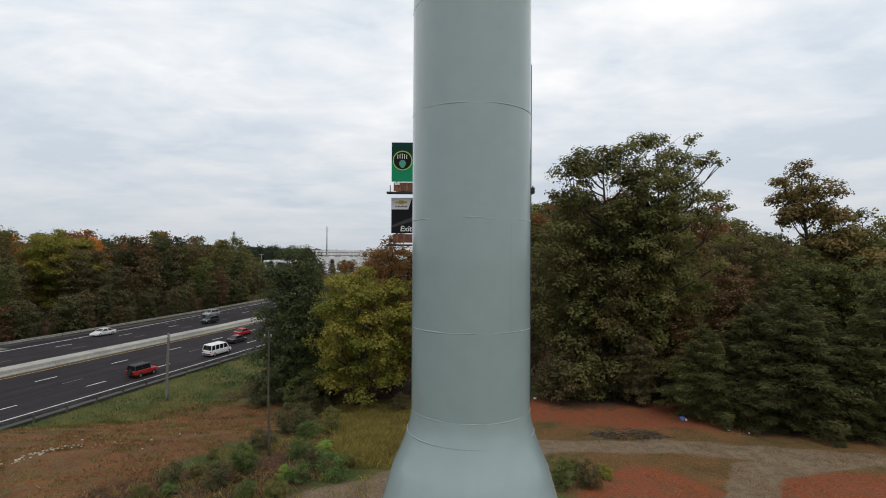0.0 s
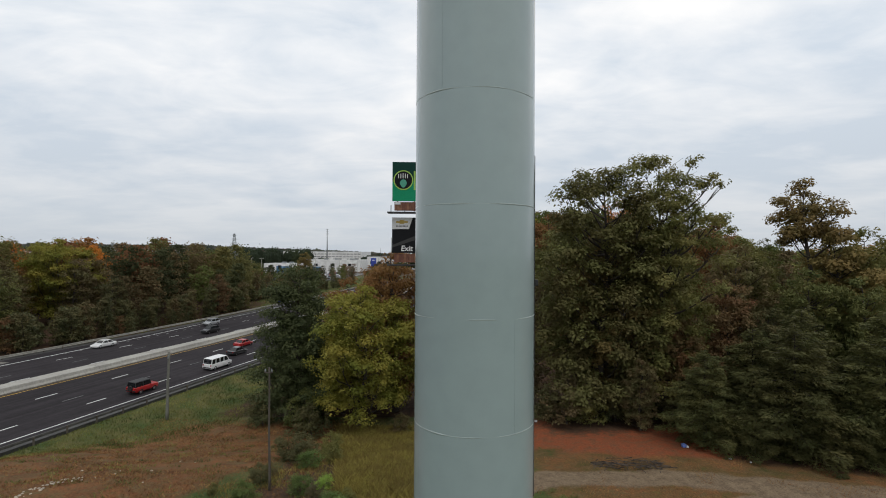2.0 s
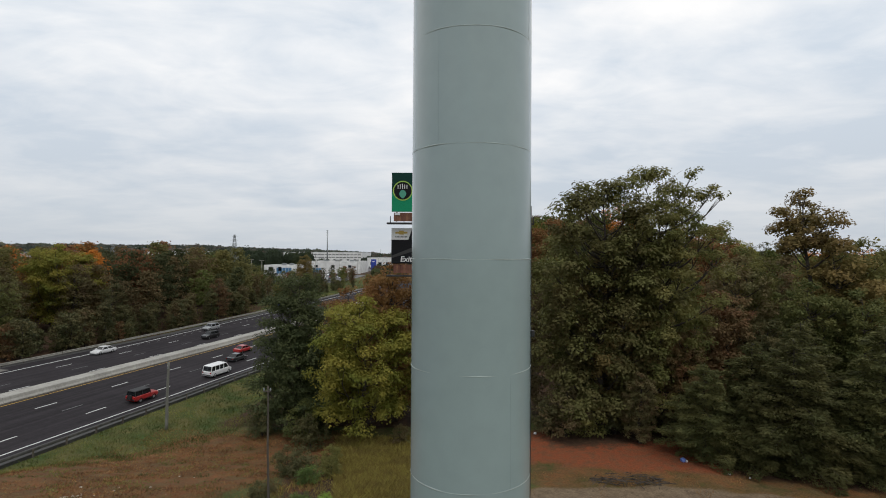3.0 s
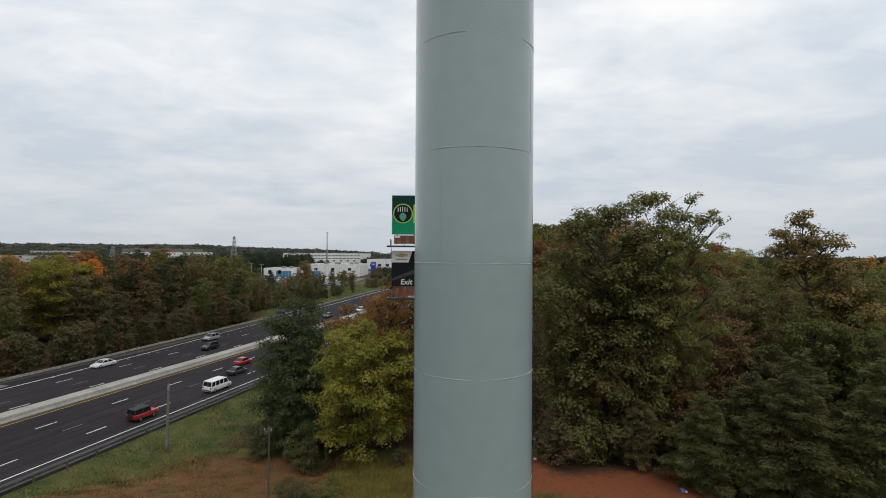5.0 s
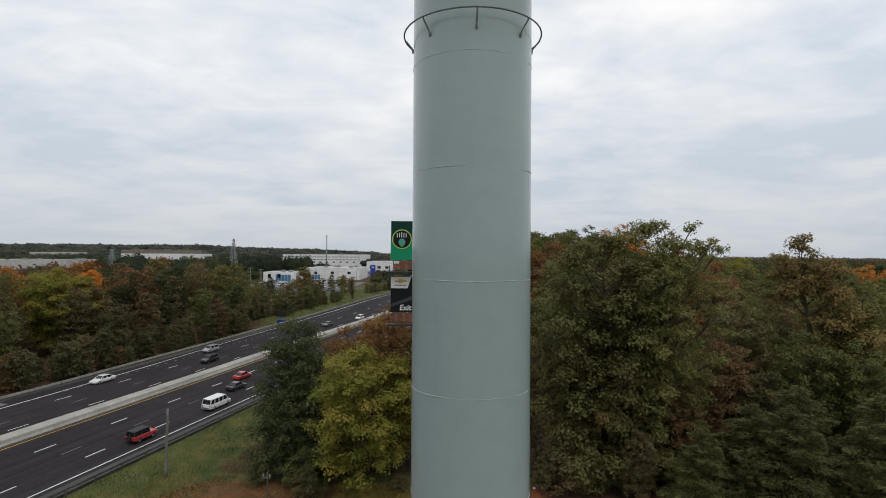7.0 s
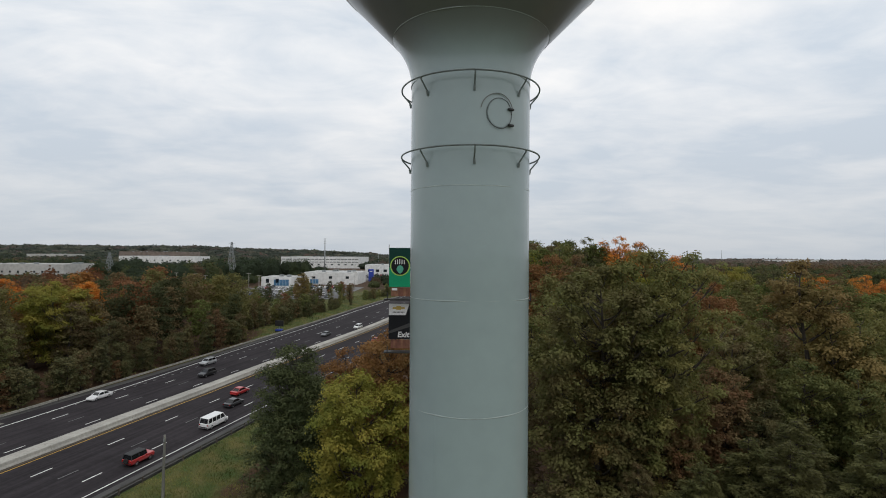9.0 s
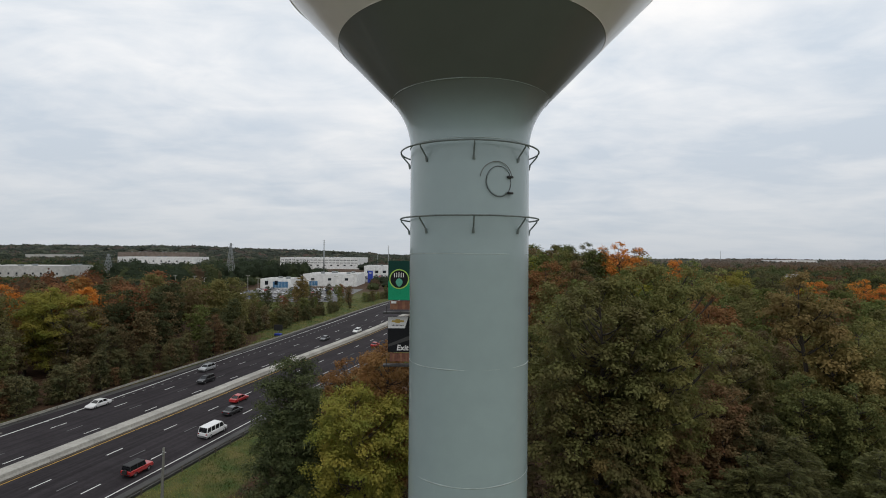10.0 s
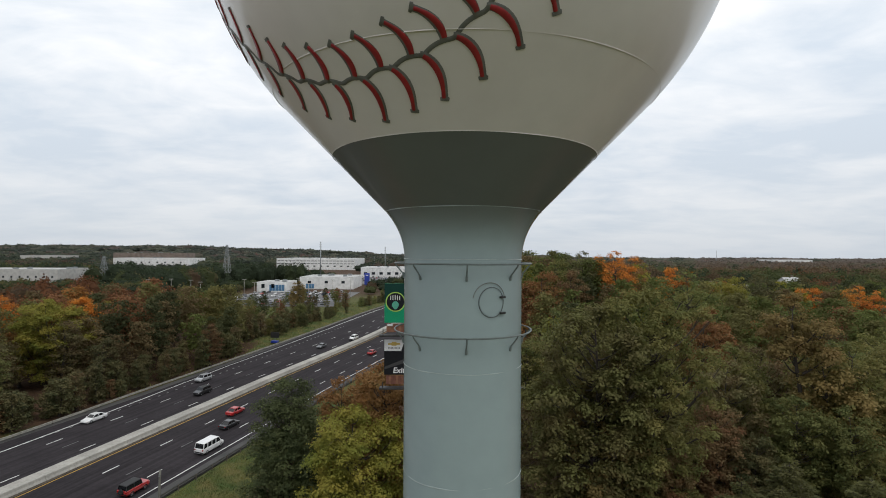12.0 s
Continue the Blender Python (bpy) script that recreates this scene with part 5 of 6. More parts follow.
# the wood beyond the track
wood(scatter(8, 235, 56, 245, 7.8, lambda x, y: x < 0.93 * y and x > 0.10 * y + 4 and (y > 61 or x > 30) and not (x < 59 and y < 73)),
     {"dark": 1.2, "green": 5.0, "olive": 4.5, "brown": 2.4, "rust": 0.8, "russet": 0.8, "yellow": 0.6}, "trees beyond the track", (0.82, 1.06))
for k, x, y, s, c in (("wood_a", 26, 128, 1.14, "russet"), ("wood_b", 35, 136, 1.10, "rust"), ("wood_c", 42, 150, 1.04, "dark"), ("wood_a", 33, 144, 1.07, "olive"), ("wood_c", 50, 146, 1.08, "orange"),
                      ("wood_a", 57, 152, 1.06, "russet"), ("wood_b", 49, 158, 0.99, "green"), ("wood_b", 77, 172, 1.22, "orange"), ("wood_c", 57, 118, 1.21, "green"), ("round", 96, 175, 1.43, "yellow"),
                      ("wood_b", 113, 196, 1.29, "yellow"), ("mid_a", 45, 86, 1.14, "russet"), ("wood_c", 115, 186, 1.12, "dark"), ("wood_a", 117, 182, 1.18, "dark"), ("wood_b", 131, 186, 1.10, "orange"),
                      ("wood_a", 133, 182, 1.04, "orange"), ("wood_b", 133, 176, 1.09, "rust"), ("wood_c", 146, 178, 1.02, "orange"), ("wood_a", 143, 168, 0.99, "orange"), ("wood_c", 148, 190, 1.01, "green")):
    plant(k, x, y, 1.09 * s, 40, c, "woodland tree in %s autumn leaf" % WORDS[c], group="trees beyond the track")


# ---------------------------------------------------------------- far woods
BUILT = [(875, 990, 1200, 1420), (132, 148, 240, 276), (153, 167, 250, 284), (218, 234, 300, 338), (-385, -280, 385, 440), (-500, -370, 760, 860), (-270, -128, 800, 970), (-136, -100, 366, 408), (-108, -58, 396, 460), (-800, -715, 960, 1060), (-660, -505, 1000, 1110), (-130, -52, 270, 372), (-95, -22, 455, 700), (-120, -40, 590, 690)]


def far_colour():
    m = bpy.data.materials.new("far_autumn_leaves")
    m.use_nodes = True
    nd, lk = m.node_tree.nodes, m.node_tree.links
    at = nd.new("ShaderNodeAttribute")
    at.attribute_name = "leaf_colour"
    hs = nd.new("ShaderNodeHueSaturation")
    mr = nd.new("ShaderNodeMapRange")
    mr.inputs["To Min"].default_value, mr.inputs["To Max"].default_value = 0.9, 1.1
    lk.new(nd.new("ShaderNodeNewGeometry").outputs["Random Per Island"], mr.inputs["Value"])
    lk.new(mr.outputs[0], hs.inputs["Value"])
    lk.new(at.outputs["Color"], hs.inputs["Color"])
    p = nd["Principled BSDF"]
    p.inputs["Roughness"].default_value, p.inputs["Specular IOR Level"].default_value = 0.8, 0.15
    lk.new(hs.outputs[0], p.inputs["Base Color"])
    t, mx = nd.new("ShaderNodeBsdfTranslucent"), nd.new("ShaderNodeMixShader")
    mx.inputs[0].default_value = 0.4
    lk.new(hs.outputs[0], t.inputs[0]), lk.new(p.outputs[0], mx.inputs[1]), lk.new(t.outputs[0], mx.inputs[2])
    lk.new(mx.outputs[0], nd["Material Output"].inputs[0])
    return m


def make_far_woods():
    r = np.random.default_rng(99)
    tints = np.array([(0.055, 0.072, 0.032), (0.085, 0.10, 0.04), (0.125, 0.115, 0.05), (0.14, 0.095, 0.055), (0.19, 0.085, 0.04), (0.44, 0.17, 0.03), (0.045, 0.062, 0.034), (0.22, 0.19, 0.045)])
    V, C = [], []
    y = 120.0
    while y < 4300:
        g = 10.0 if y < 320 else 10.0 * (y / 320) ** 0.85 if y < 1100 else 28.6 * (y / 1100) ** 1.1
        xs = np.arange(-0.92 * y - 20, 0.92 * y + 20, g)
        for x in xs:
            px, py = x + r.uniform(-0.7, 0.7) * g, y + r.uniform(-0.7, 0.7) * g
            u, v = road_uv(px, py)
            if py < 245 and (px > 0 or v > -81):
                continue
            if v < 23 and v > -81 and u < 235:
                continue
            if -52 < v < 30 and u < 420:
                continue
            if -0.32 * py < px < -0.15 * py and 620 < py < 950:
                continue
            if any(a - 5 < px < b + 5 and c - 12 < py < d for a, b, c, d in BUILT):
                continue
            if px < -0.05 * py:
                if py < 300 and px < -0.5 * py:
                    w = [2, 1.0, 1.5, 3, 5.0, 0.1, 0.8, 0.2]
                elif py < 300:
                    w = [4, 1.5, 1, 2, 0.5, 0.0, 3, 0.0]
                else:
                    w = [6, 2, 0.8, 0.8, 0.12, 0.0, 8, 0.02]
            else:
                w = [5, 3, 2, 2, 0.6, 0.15 if py < 420 else 0.0, 4, 0.3] if py < 450 or px < 0.5 * py else [1, 0.5, 1.2, 6.0, 0.4, 0.0, 2, 0.0]
            w = np.array(w)
            col = tints[int(np.searchsorted(np.cumsum(w / w.sum()), np.clip(r.uniform() * 0.35 + 0.65 * (noise.noise((px * 0.010, py * 0.010, 1.0)) * 0.75 + 0.5), 0, 0.9999)))]
            R, H = 6.4 * (g / 10.0) ** 0.9, r.uniform(11, 17.0) if py < 450 else r.uniform(11, 16) if py < 1500 else r.uniform(7, 15) + 16 * max(0.0, noise.noise((px * 0.004, py * 0.003, 5.0)))
            if px < -0.5 * py and 270 < py < 400:
                H = r.uniform(6, 9)
            if -165 < px < -25 and 235 < py < 640:
                H = r.uniform(4.5, 8)
                R = min(R, 5.0)
            if -330 < px < -120 and 640 < py < 950:
                H = r.uniform(5, 9)
            z0 = float(ground_z(px, py))
            if -0.65 * py < px < -0.22 * py and 430 < py < 780:
                H = r.uniform(8, 11)
                if py < 520:
                    H = r.uniform(18, 22) if px < -0.585 * py else r.uniform(10, 12.5) if px < -0.43 * py else r.uniform(16, 19) if px < -0.25 * py else 8.0
                col = tints[6 if r.uniform() < 0.75 else 0]
            if py < 575 and (abs(px + 0.403 * py) < 0.020 * py or abs(px + 0.637 * py) < 0.018 * py):
                H = min(H, r.uniform(4, 6))
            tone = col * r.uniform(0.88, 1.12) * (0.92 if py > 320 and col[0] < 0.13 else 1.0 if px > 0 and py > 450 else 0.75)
            # haze painted into the leaf colour: greyer, bluer and lighter with distance
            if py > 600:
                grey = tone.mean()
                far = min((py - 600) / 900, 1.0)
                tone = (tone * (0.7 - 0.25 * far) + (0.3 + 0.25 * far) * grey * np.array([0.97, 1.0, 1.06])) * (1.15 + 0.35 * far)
            # a lumpy crown, wrapped in loose leaf sprays
            na, nz = (10, 5) if py < 500 else (7, 3)
            ph = r.uniform(0, 6.28, 4)
            az = np.arange(na) * 2 * math.pi / na + r.uniform(0, 1)
            rows = []
            for k in range(nz + 1):
                e = k / nz
                rad = R * (0.80, 1.0, 0.97, 0.84, 0.6, 0.22)[k * 5 // nz] * (1 + 0.17 * np.sin(2 * az + ph[0] + 2 * e) + 0.13 * np.sin(3 * az + ph[1] - 3 * e) + 0.1 * r.normal(size=na))
                zz = z0 + H * (0.12 + 0.84 * math.sin(e * 1.45)) + 0.05 * H * np.sin(2 * az + ph[2]) * e + 0.03 * H * r.normal(size=na)
                rows.append(np.stack([px + rad * np.cos(az), py + rad * np.sin(az), zz], 1))
            rows = np.array(rows)
            nxt = np.roll(rows, -1, axis=1)
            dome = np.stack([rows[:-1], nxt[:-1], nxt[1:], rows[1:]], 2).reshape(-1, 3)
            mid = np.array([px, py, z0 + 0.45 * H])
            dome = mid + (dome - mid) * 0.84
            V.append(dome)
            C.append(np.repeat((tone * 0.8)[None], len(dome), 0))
            n = 150 if py < 350 else 110 if py < 500 else 44 if py < 1100 else 10
            k, a = r.integers(1, nz + 1, n), r.integers(0, na, n)
            q = rows[k, a] + r.normal(size=(n, 3)) * np.array([R * 0.14, R * 0.14, H * 0.05])
            nor = np.stack([np.cos(az[a]), np.sin(az[a]), 0.9 + 0 * a], 1) + r.normal(size=(n, 3)) * 0.35
            nor /= np.linalg.norm(nor, axis=1, keepdims=True)
            size = R * (0.20 if py < 350 else 0.22 if py < 500 else 0.22 if py < 1100 else 0.3)
            V.append(leaves(q, nor, size, size * 0.75, r)[0])
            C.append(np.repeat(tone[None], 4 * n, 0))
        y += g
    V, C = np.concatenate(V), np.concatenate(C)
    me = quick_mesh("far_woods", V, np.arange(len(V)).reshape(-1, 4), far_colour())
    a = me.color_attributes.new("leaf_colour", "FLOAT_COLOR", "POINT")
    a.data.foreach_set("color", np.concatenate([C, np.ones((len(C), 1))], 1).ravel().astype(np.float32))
    for group, lots in DEEP.items():
        v = np.concatenate([p for p, _ in lots])
        c = np.concatenate([np.repeat(t[None], len(p), 0) for p, t in lots])
        wm = quick_mesh("woodland_canopy", v, np.arange(len(v)).reshape(-1, 4), me.materials[0])
        b = wm.color_attributes.new("leaf_colour", "FLOAT_COLOR", "POINT")
        b.data.foreach_set("color", np.concatenate([c, np.ones((len(c), 1))], 1).ravel().astype(np.float32))
        tagged(new("woodland_canopy", wm), "dense autumn woodland canopy of green, olive and rust crowns", "woods", kind="stuff")
    tagged(new("far_woods", me), "distant mixed woods in green, brown and rust autumn leaf", "woods", kind="stuff")


make_far_woods()


# ---------------------------------------------------------------- far buildings, car lots and masts
WALL_GREY = shade("weathered_grey_metal_wall", (0.47, 0.46, 0.43), rough=0.75, dark=0.9, light=1.06, big=0.05, small=0.4)
WALL_WHITE = shade("off_white_metal_wall", (0.76, 0.76, 0.74), rough=0.7, dark=0.9, light=1.05, big=0.05, small=0.4)
ROOF_GREY = shade("pale_membrane_roof", (0.48, 0.48, 0.47), rough=0.8, dark=0.85, light=1.08, big=0.04, small=0.3)
DARK_GLASS = shade("dark_window_glass", (0.02, 0.025, 0.03), rough=0.12, dark=0.9, light=1.1)
BLUE_GLASS = shade("blue_shop_glass", (0.10, 0.22, 0.36), rough=0.12, dark=0.8, light=1.2)
BLUE_PAINT = shade("blue_painted_panel", (0.02, 0.05, 0.35), rough=0.4, dark=0.9, light=1.1)
LOT = shade("car_lot_asphalt", (0.15, 0.15, 0.15), rough=0.85, big=0.05, small=0.5)
BRICK = shade("tan_brick", (0.22, 0.175, 0.145), rough=0.85, big=0.2, small=3)


def make_building(name, x0, x1, y0, y1, top, label, rows=(), glass=None, wall=None, units=0):
    base = min(float(ground_z(x, y)) for x in (x0, x1) for y in (y0, y1)) - 0.5
    root = thing(name, ((x0 + x1) / 2, (y0 + y1) / 2, base), label, "building")
    w, d, h = x1 - x0, y1 - y0, top - base
    bm = bmesh.new()
    box(bm, (0, 0, h / 2), (w, d, h), 0.05)
    part("wall", bm, wall or WALL_WHITE, root)
    bm = bmesh.new()
    box(bm, (0, 0, h + 0.1), (w - 1.0, d - 1.0, 0.2), 0.02)
    roof = part("roof", bm, ROOF_GREY, root)
    for sx, sy, dx, dy in ((w, 0.5, 0, -d / 2 + 0.25), (w, 0.5, 0, d / 2 - 0.25), (0.5, d - 1.0, -w / 2 + 0.25, 0), (0.5, d - 1.0, w / 2 - 0.25, 0)):
        bm = bmesh.new()
        box(bm, (dx, dy, h + 0.35), (sx, sy, 0.7), 0.02)
        part("parapet", bm, wall or WALL_WHITE, roof)
    r = random.Random(name + str(x0))
    for k in range(units):
        bm = bmesh.new()
        box(bm, (r.uniform(-0.42, 0.42) * w, r.uniform(-0.4, 0.4) * d, h + 0.9), (3.0, 2.2, 1.5), 0.05)
        part("roof_unit", bm, STEEL, roof)
    for z, ww, hh, gap in rows:
        n = int((w - 2) / gap)
        for k in range(n):
            bm = bmesh.new()
            box(bm, (-w / 2 + 1 + gap * (k + 0.5), -d / 2 - 0.02, z), (ww, 0.12, hh), 0.01)
            win = part("window", bm, STEEL, root)
            bm = bmesh.new()
            box(bm, (-w / 2 + 1 + gap * (k + 0.5), -d / 2 - 0.09, z), (ww - 0.2, 0.04, hh - 0.2))
            part("pane", bm, DARK_GLASS, win)
    if glass:
        a, b, z1 = glass
        n = int((b - a) / 2.2)
        for k in range(n):
            bm = bmesh.new()
            box(bm, (a + 2.2 * (k + 0.5), -d / 2 - 0.06, z1 / 2 + 0.6), (2.05, 0.1, z1 - 1.0), 0.02)
            part("shop_window", bm, BLUE_GLASS, root)
    return root


make_building("warehouse", -385, -290, 400, 440, 17.6, "long off-white metal warehouse with a row of loading doors", wall=WALL_GREY, rows=((9.0, 1.5, 1.6, 6.2),), units=4)
make_building("warehouse", -496, -378, 800, 850, 21.5, "long pale warehouse with dark loading doors beyond the trees", rows=((12.0, 2.4, 2.2, 12.0),), units=6)
make_building("warehouse", -262, -134, 850, 960, 21.6, "wide white distribution warehouse with window bands", rows=((15.0, 5.0, 1.0, 6.0), (10.5, 5.0, 1.0, 6.0), (6.5, 3.5, 2.0, 11.0)), units=7)
make_building("warehouse", -797, -720, 1000, 1050, 22.8, "low grey warehouse in front of the ridge", wall=WALL_GREY, units=3)
make_building("shop", -657, -510, 1060, 1100, 28.6, "brown-roofed shop row with awnings", wall=BRICK, rows=((3, 4, 2.5, 8.0),), units=7)
make_building("car_showroom", -130, -108, 376, 402, 10.1, "white car showroom with a blue glass front", glass=(-2, 9, 5.4), rows=((4.6, 2.4, 3.0, 7.0),), units=3)
make_building("car_showroom", -106, -64.6, 402, 446, 12.7, "white car dealership hall with flat roof", glass=(-16, -9, 4.5), rows=((6.0, 2.6, 2.0, 13.0),), units=5)
make_building("workshop", -88, -36, 600, 660, 14.5, "long white workshop with a flat roof", rows=((5.0, 4.0, 3.0, 9.0),), units=4)
make_building("store", -60, -20, 860, 900, 15.5, "low tan store building", wall=BRICK, units=2)
make_building("warehouse", 880, 985, 1350, 1420, 19.0, "distant white flat-roofed warehouse among the trees", units=2)


def make_house(x, y, w, d, eave, ridge, turn, label, roof_paint):
    """A small gabled house with eaves, a chimney and framed windows."""
    z = float(ground_z(x, y)) - 0.3
    root = thing("house", (x, y, z), label, "house", turn=turn)
    e, r = eave - z, ridge - z
    v = [(-w / 2, -d / 2, 0), (w / 2, -d / 2, 0), (w / 2, d / 2, 0), (-w / 2, d / 2, 0), (-w / 2, -d / 2, e), (w / 2, -d / 2, e), (w / 2, d / 2, e), (-w / 2, d / 2, e), (-w / 2, 0, r), (w / 2, 0, r)]
    mesh_ob("wall", v, [(0, 1, 5, 4), (2, 3, 7, 6), (1, 2, 6, 9, 5), (3, 0, 4, 8, 7), (3, 2, 1, 0)], WALL_WHITE, root)
    o, k = 0.5, (r - e) / (d / 2)
    for s in (-1, 1):
        v = [(-w / 2 - o, 0, r + 0.08), (w / 2 + o, 0, r + 0.08), (w / 2 + o, s * (d / 2 + o), e - k * o + 0.08), (-w / 2 - o, s * (d / 2 + o), e - k * o + 0.08)]
        v += [(a, b, c + 0.18) for a, b, c in v]
        mesh_ob("roof_slope", v, [(3, 2, 1, 0), (4, 5, 6, 7), (0, 1, 5, 4), (1, 2, 6, 5), (2, 3, 7, 6), (3, 0, 4, 7)], roof_paint, root)
    bm = bmesh.new()
    box(bm, (w * 0.28, d * 0.12, r + 0.3), (0.9, 0.9, 2.2), 0.03)
    part("chimney", bm, BRICK, root)
    for i in range(3):
        bm = bmesh.new()
        box(bm, ((i - 1) * w * 0.3, -d / 2 - 0.03, e - 1.4), (1.2, 0.1, 1.5), 0.02)
        win = part("window", bm, WALL_WHITE, root)
        bm = bmesh.new()
        box(bm, ((i - 1) * w * 0.3, -d / 2 - 0.09, e - 1.4), (1.0, 0.04, 1.3))
        part("pane", bm, DARK_GLASS, win)


make_house(140, 268, 12, 9, 14.2, 17.2, 8, "white house with a pale gabled roof between the trees", ROOF_GREY)
make_house(160, 276, 11, 8, 13.6, 16.2, -14, "white house with a pale roof half hidden by trees", ROOF_GREY)
make_house(226, 330, 13, 9, 14.8, 18.0, 20, "pale gabled house at the far edge of the wood", ROOF_GREY)


def make_portal(x, y, top):
    z = float(ground_z(x, y))
    root = thing("showroom_portal", (x, y, z), "tall blue entrance portal of the car dealership", "portal")
    bm = bmesh.new()
    box(bm, (0, 0, (top - z) / 2), (4.4, 1.6, top - z), 0.05)
    part("panel", bm, BLUE_PAINT, root)
    bm = bmesh.new()
    box(bm, (0, -0.85, top - z - 2.0), (2.2, 0.12, 0.7), 0.02)
    part("emblem", bm, WALL_WHITE, root, "white oval emblem shape")


make_portal(-61.0, 454.0, 14.6)


def make_lot(x0, x1, y0, y1):
    n = 12
    v, f = [], []
    for j in range(n + 1):
        for i in range(n + 1):
            x, y = x0 + (x1 - x0) * i / n, y0 + (y1 - y0) * j / n
            v.append((x, y, float(ground_z(x, y)) + 0.15))
    for j in range(n):
        for i in range(n):
            a = j * (n + 1) + i
            f.append((a, a + 1, a + n + 2, a + n + 1))
    tagged(mesh_ob("car_lot", v, f, LOT), "grey asphalt car lot", "pavement", kind="structure")


make_lot(-128, -55, 275, 374)
make_lot(-88, -26, 462, 598)


def make_lattice_pylon(x, y, top, label):
    z = float(ground_z(x, y))
    root = thing("transmission_pylon", (x, y, z), label, "pylon")
    h = top - z
    legs = [(-1, -1), (1, -1), (1, 1), (-1, 1)]
    def half(t):
        return 3.6 * (1 - t) ** 1.1 + 0.55
    for sx, sy in legs:
        pts = [(sx * half(t), sy * half(t), h * t) for t in np.linspace(0, 1, 9)]
        v, f = tube(pts, [0.24] * 9, 5)
        mesh_ob("leg", v, f, STEEL, root)
    for k in range(8):
        t0, t1 = k / 8, (k + 1) / 8
        for i in range(4):
            a, b = legs[i], legs[(i + 1) % 4]
            for p, q in ((a, b), (b, a)):
                v, f = tube([(p[0] * half(t0), p[1] * half(t0), h * t0), (q[0] * half(t1), q[1] * half(t1), h * t1)], [0.13, 0.13], 4)
                mesh_ob("brace", v, f, STEEL, root)
    for t, w in ((0.70, 6.5), (0.82, 5.2), (0.94, 4.2)):
        for s in (-1, 1):
            v, f = tube([(0, 0, h * t + 1.2), (s * w, 0, h * t), (0, 0, h * t)], [0.12, 0.07, 0.12], 5)
            mesh_ob("crossarm", v, f, STEEL, root)


make_lattice_pylon(-231, 573, 40.0, "grey steel lattice transmission pylon above the woods")
make_lattice_pylon(-322, 505, 27.5, "lower grey lattice pylon among the trees")


def make_mast(x, y, top, r, label, heads=True):
    z = float(ground_z(x, y))
    root = thing("mast", (x, y, z), label, "mast")
    h = top - z
    v, f = tube([(0, 0, 0), (0, 0, h * 0.5), (0, 0, h)], [r, r * 0.8, r * 0.55], 10)
    mesh_ob("pole", v, f, STEEL, root, True)
    if heads:
        for k, t in enumerate((0.99, 0.93, 0.87)):
            bm = bmesh.new()
            box(bm, (0, 0, h * t), (2.6, 0.25, 0.25), 0.02)
            part("crossarm", bm, STEEL, root)


make_mast(-116, 518, 43.0, 0.75, "tall grey steel transmission monopole")
make_mast(-70, 700, 40.5, 0.75, "grey steel transmission monopole farther off")
make_mast(-92, 760, 27.0, 0.4, "slim grey mast beside the stores", False)
make_mast(650, 1200, 42.0, 0.7, "thin grey mast above the far woods", False)


def make_lot_lamp(x, y, h):
    root = thing("lot_lamp", (x, y, float(ground_z(x, y)) + 0.1), "tall pale lamp post with twin heads in the car lot", "lamp post", "lamp posts of the car lot")
    v, f = tube([(0, 0, 0), (0, 0, h)], [0.16, 0.11], 8)
    mesh_ob("post", v, f, CONCRETE, root, True)
    for s in (-1, 1):
        bm = bmesh.new()
        box(bm, (s * 0.75, 0, h + 0.05), (1.0, 0.6, 0.25), 0.04)
        part("lamp_head", bm, CONCRETE, root)


for x, y in ((-122, 330), (-105, 300), (-92, 345), (-72, 292), (-66, 330), (-60, 362), (-136, 300), (-150, 318), (-168, 330), (-178, 322), (-52, 520), (-70, 560)):
    make_lot_lamp(x, y, 11.0)

# ---------------------------------------------------------------- vehicles
TYRE = shade("tyre_rubber", (0.015, 0.015, 0.015), rough=0.85)
RIM = shade("alloy_rim", (0.45, 0.45, 0.46), rough=0.35, metal=0.8)
CAR_GLASS = shade("tinted_car_glass", (0.012, 0.014, 0.016), rough=0.08, dark=0.95, light=1.05)
LAMP_RED = shade("red_tail_lamp", (0.35, 0.01, 0.01), rough=0.2)
LAMP_WHITE = shade("clear_headlamp", (0.7, 0.7, 0.68), rough=0.15)
TRIM_BLACK = shade("black_plastic_trim", (0.02, 0.02, 0.02), rough=0.6)
PAINT = {}


def car_paint(key):
    cols = {"white": (0.75, 0.75, 0.74), "silver": (0.42, 0.43, 0.44), "black": (0.015, 0.015, 0.017), "red": (0.40, 0.02, 0.02), "grey": (0.11, 0.115, 0.12), "blue": (0.02, 0.05, 0.16), "tan": (0.30, 0.27, 0.22)}
    if key not in PAINT:
        PAINT[key] = shade(key + "_car_paint", cols[key], rough=0.28, coat=0.6, dark=0.97, light=1.02, metal=0.25 if key in ("silver", "grey") else 0.0, grime=0.94)
    return PAINT[key]


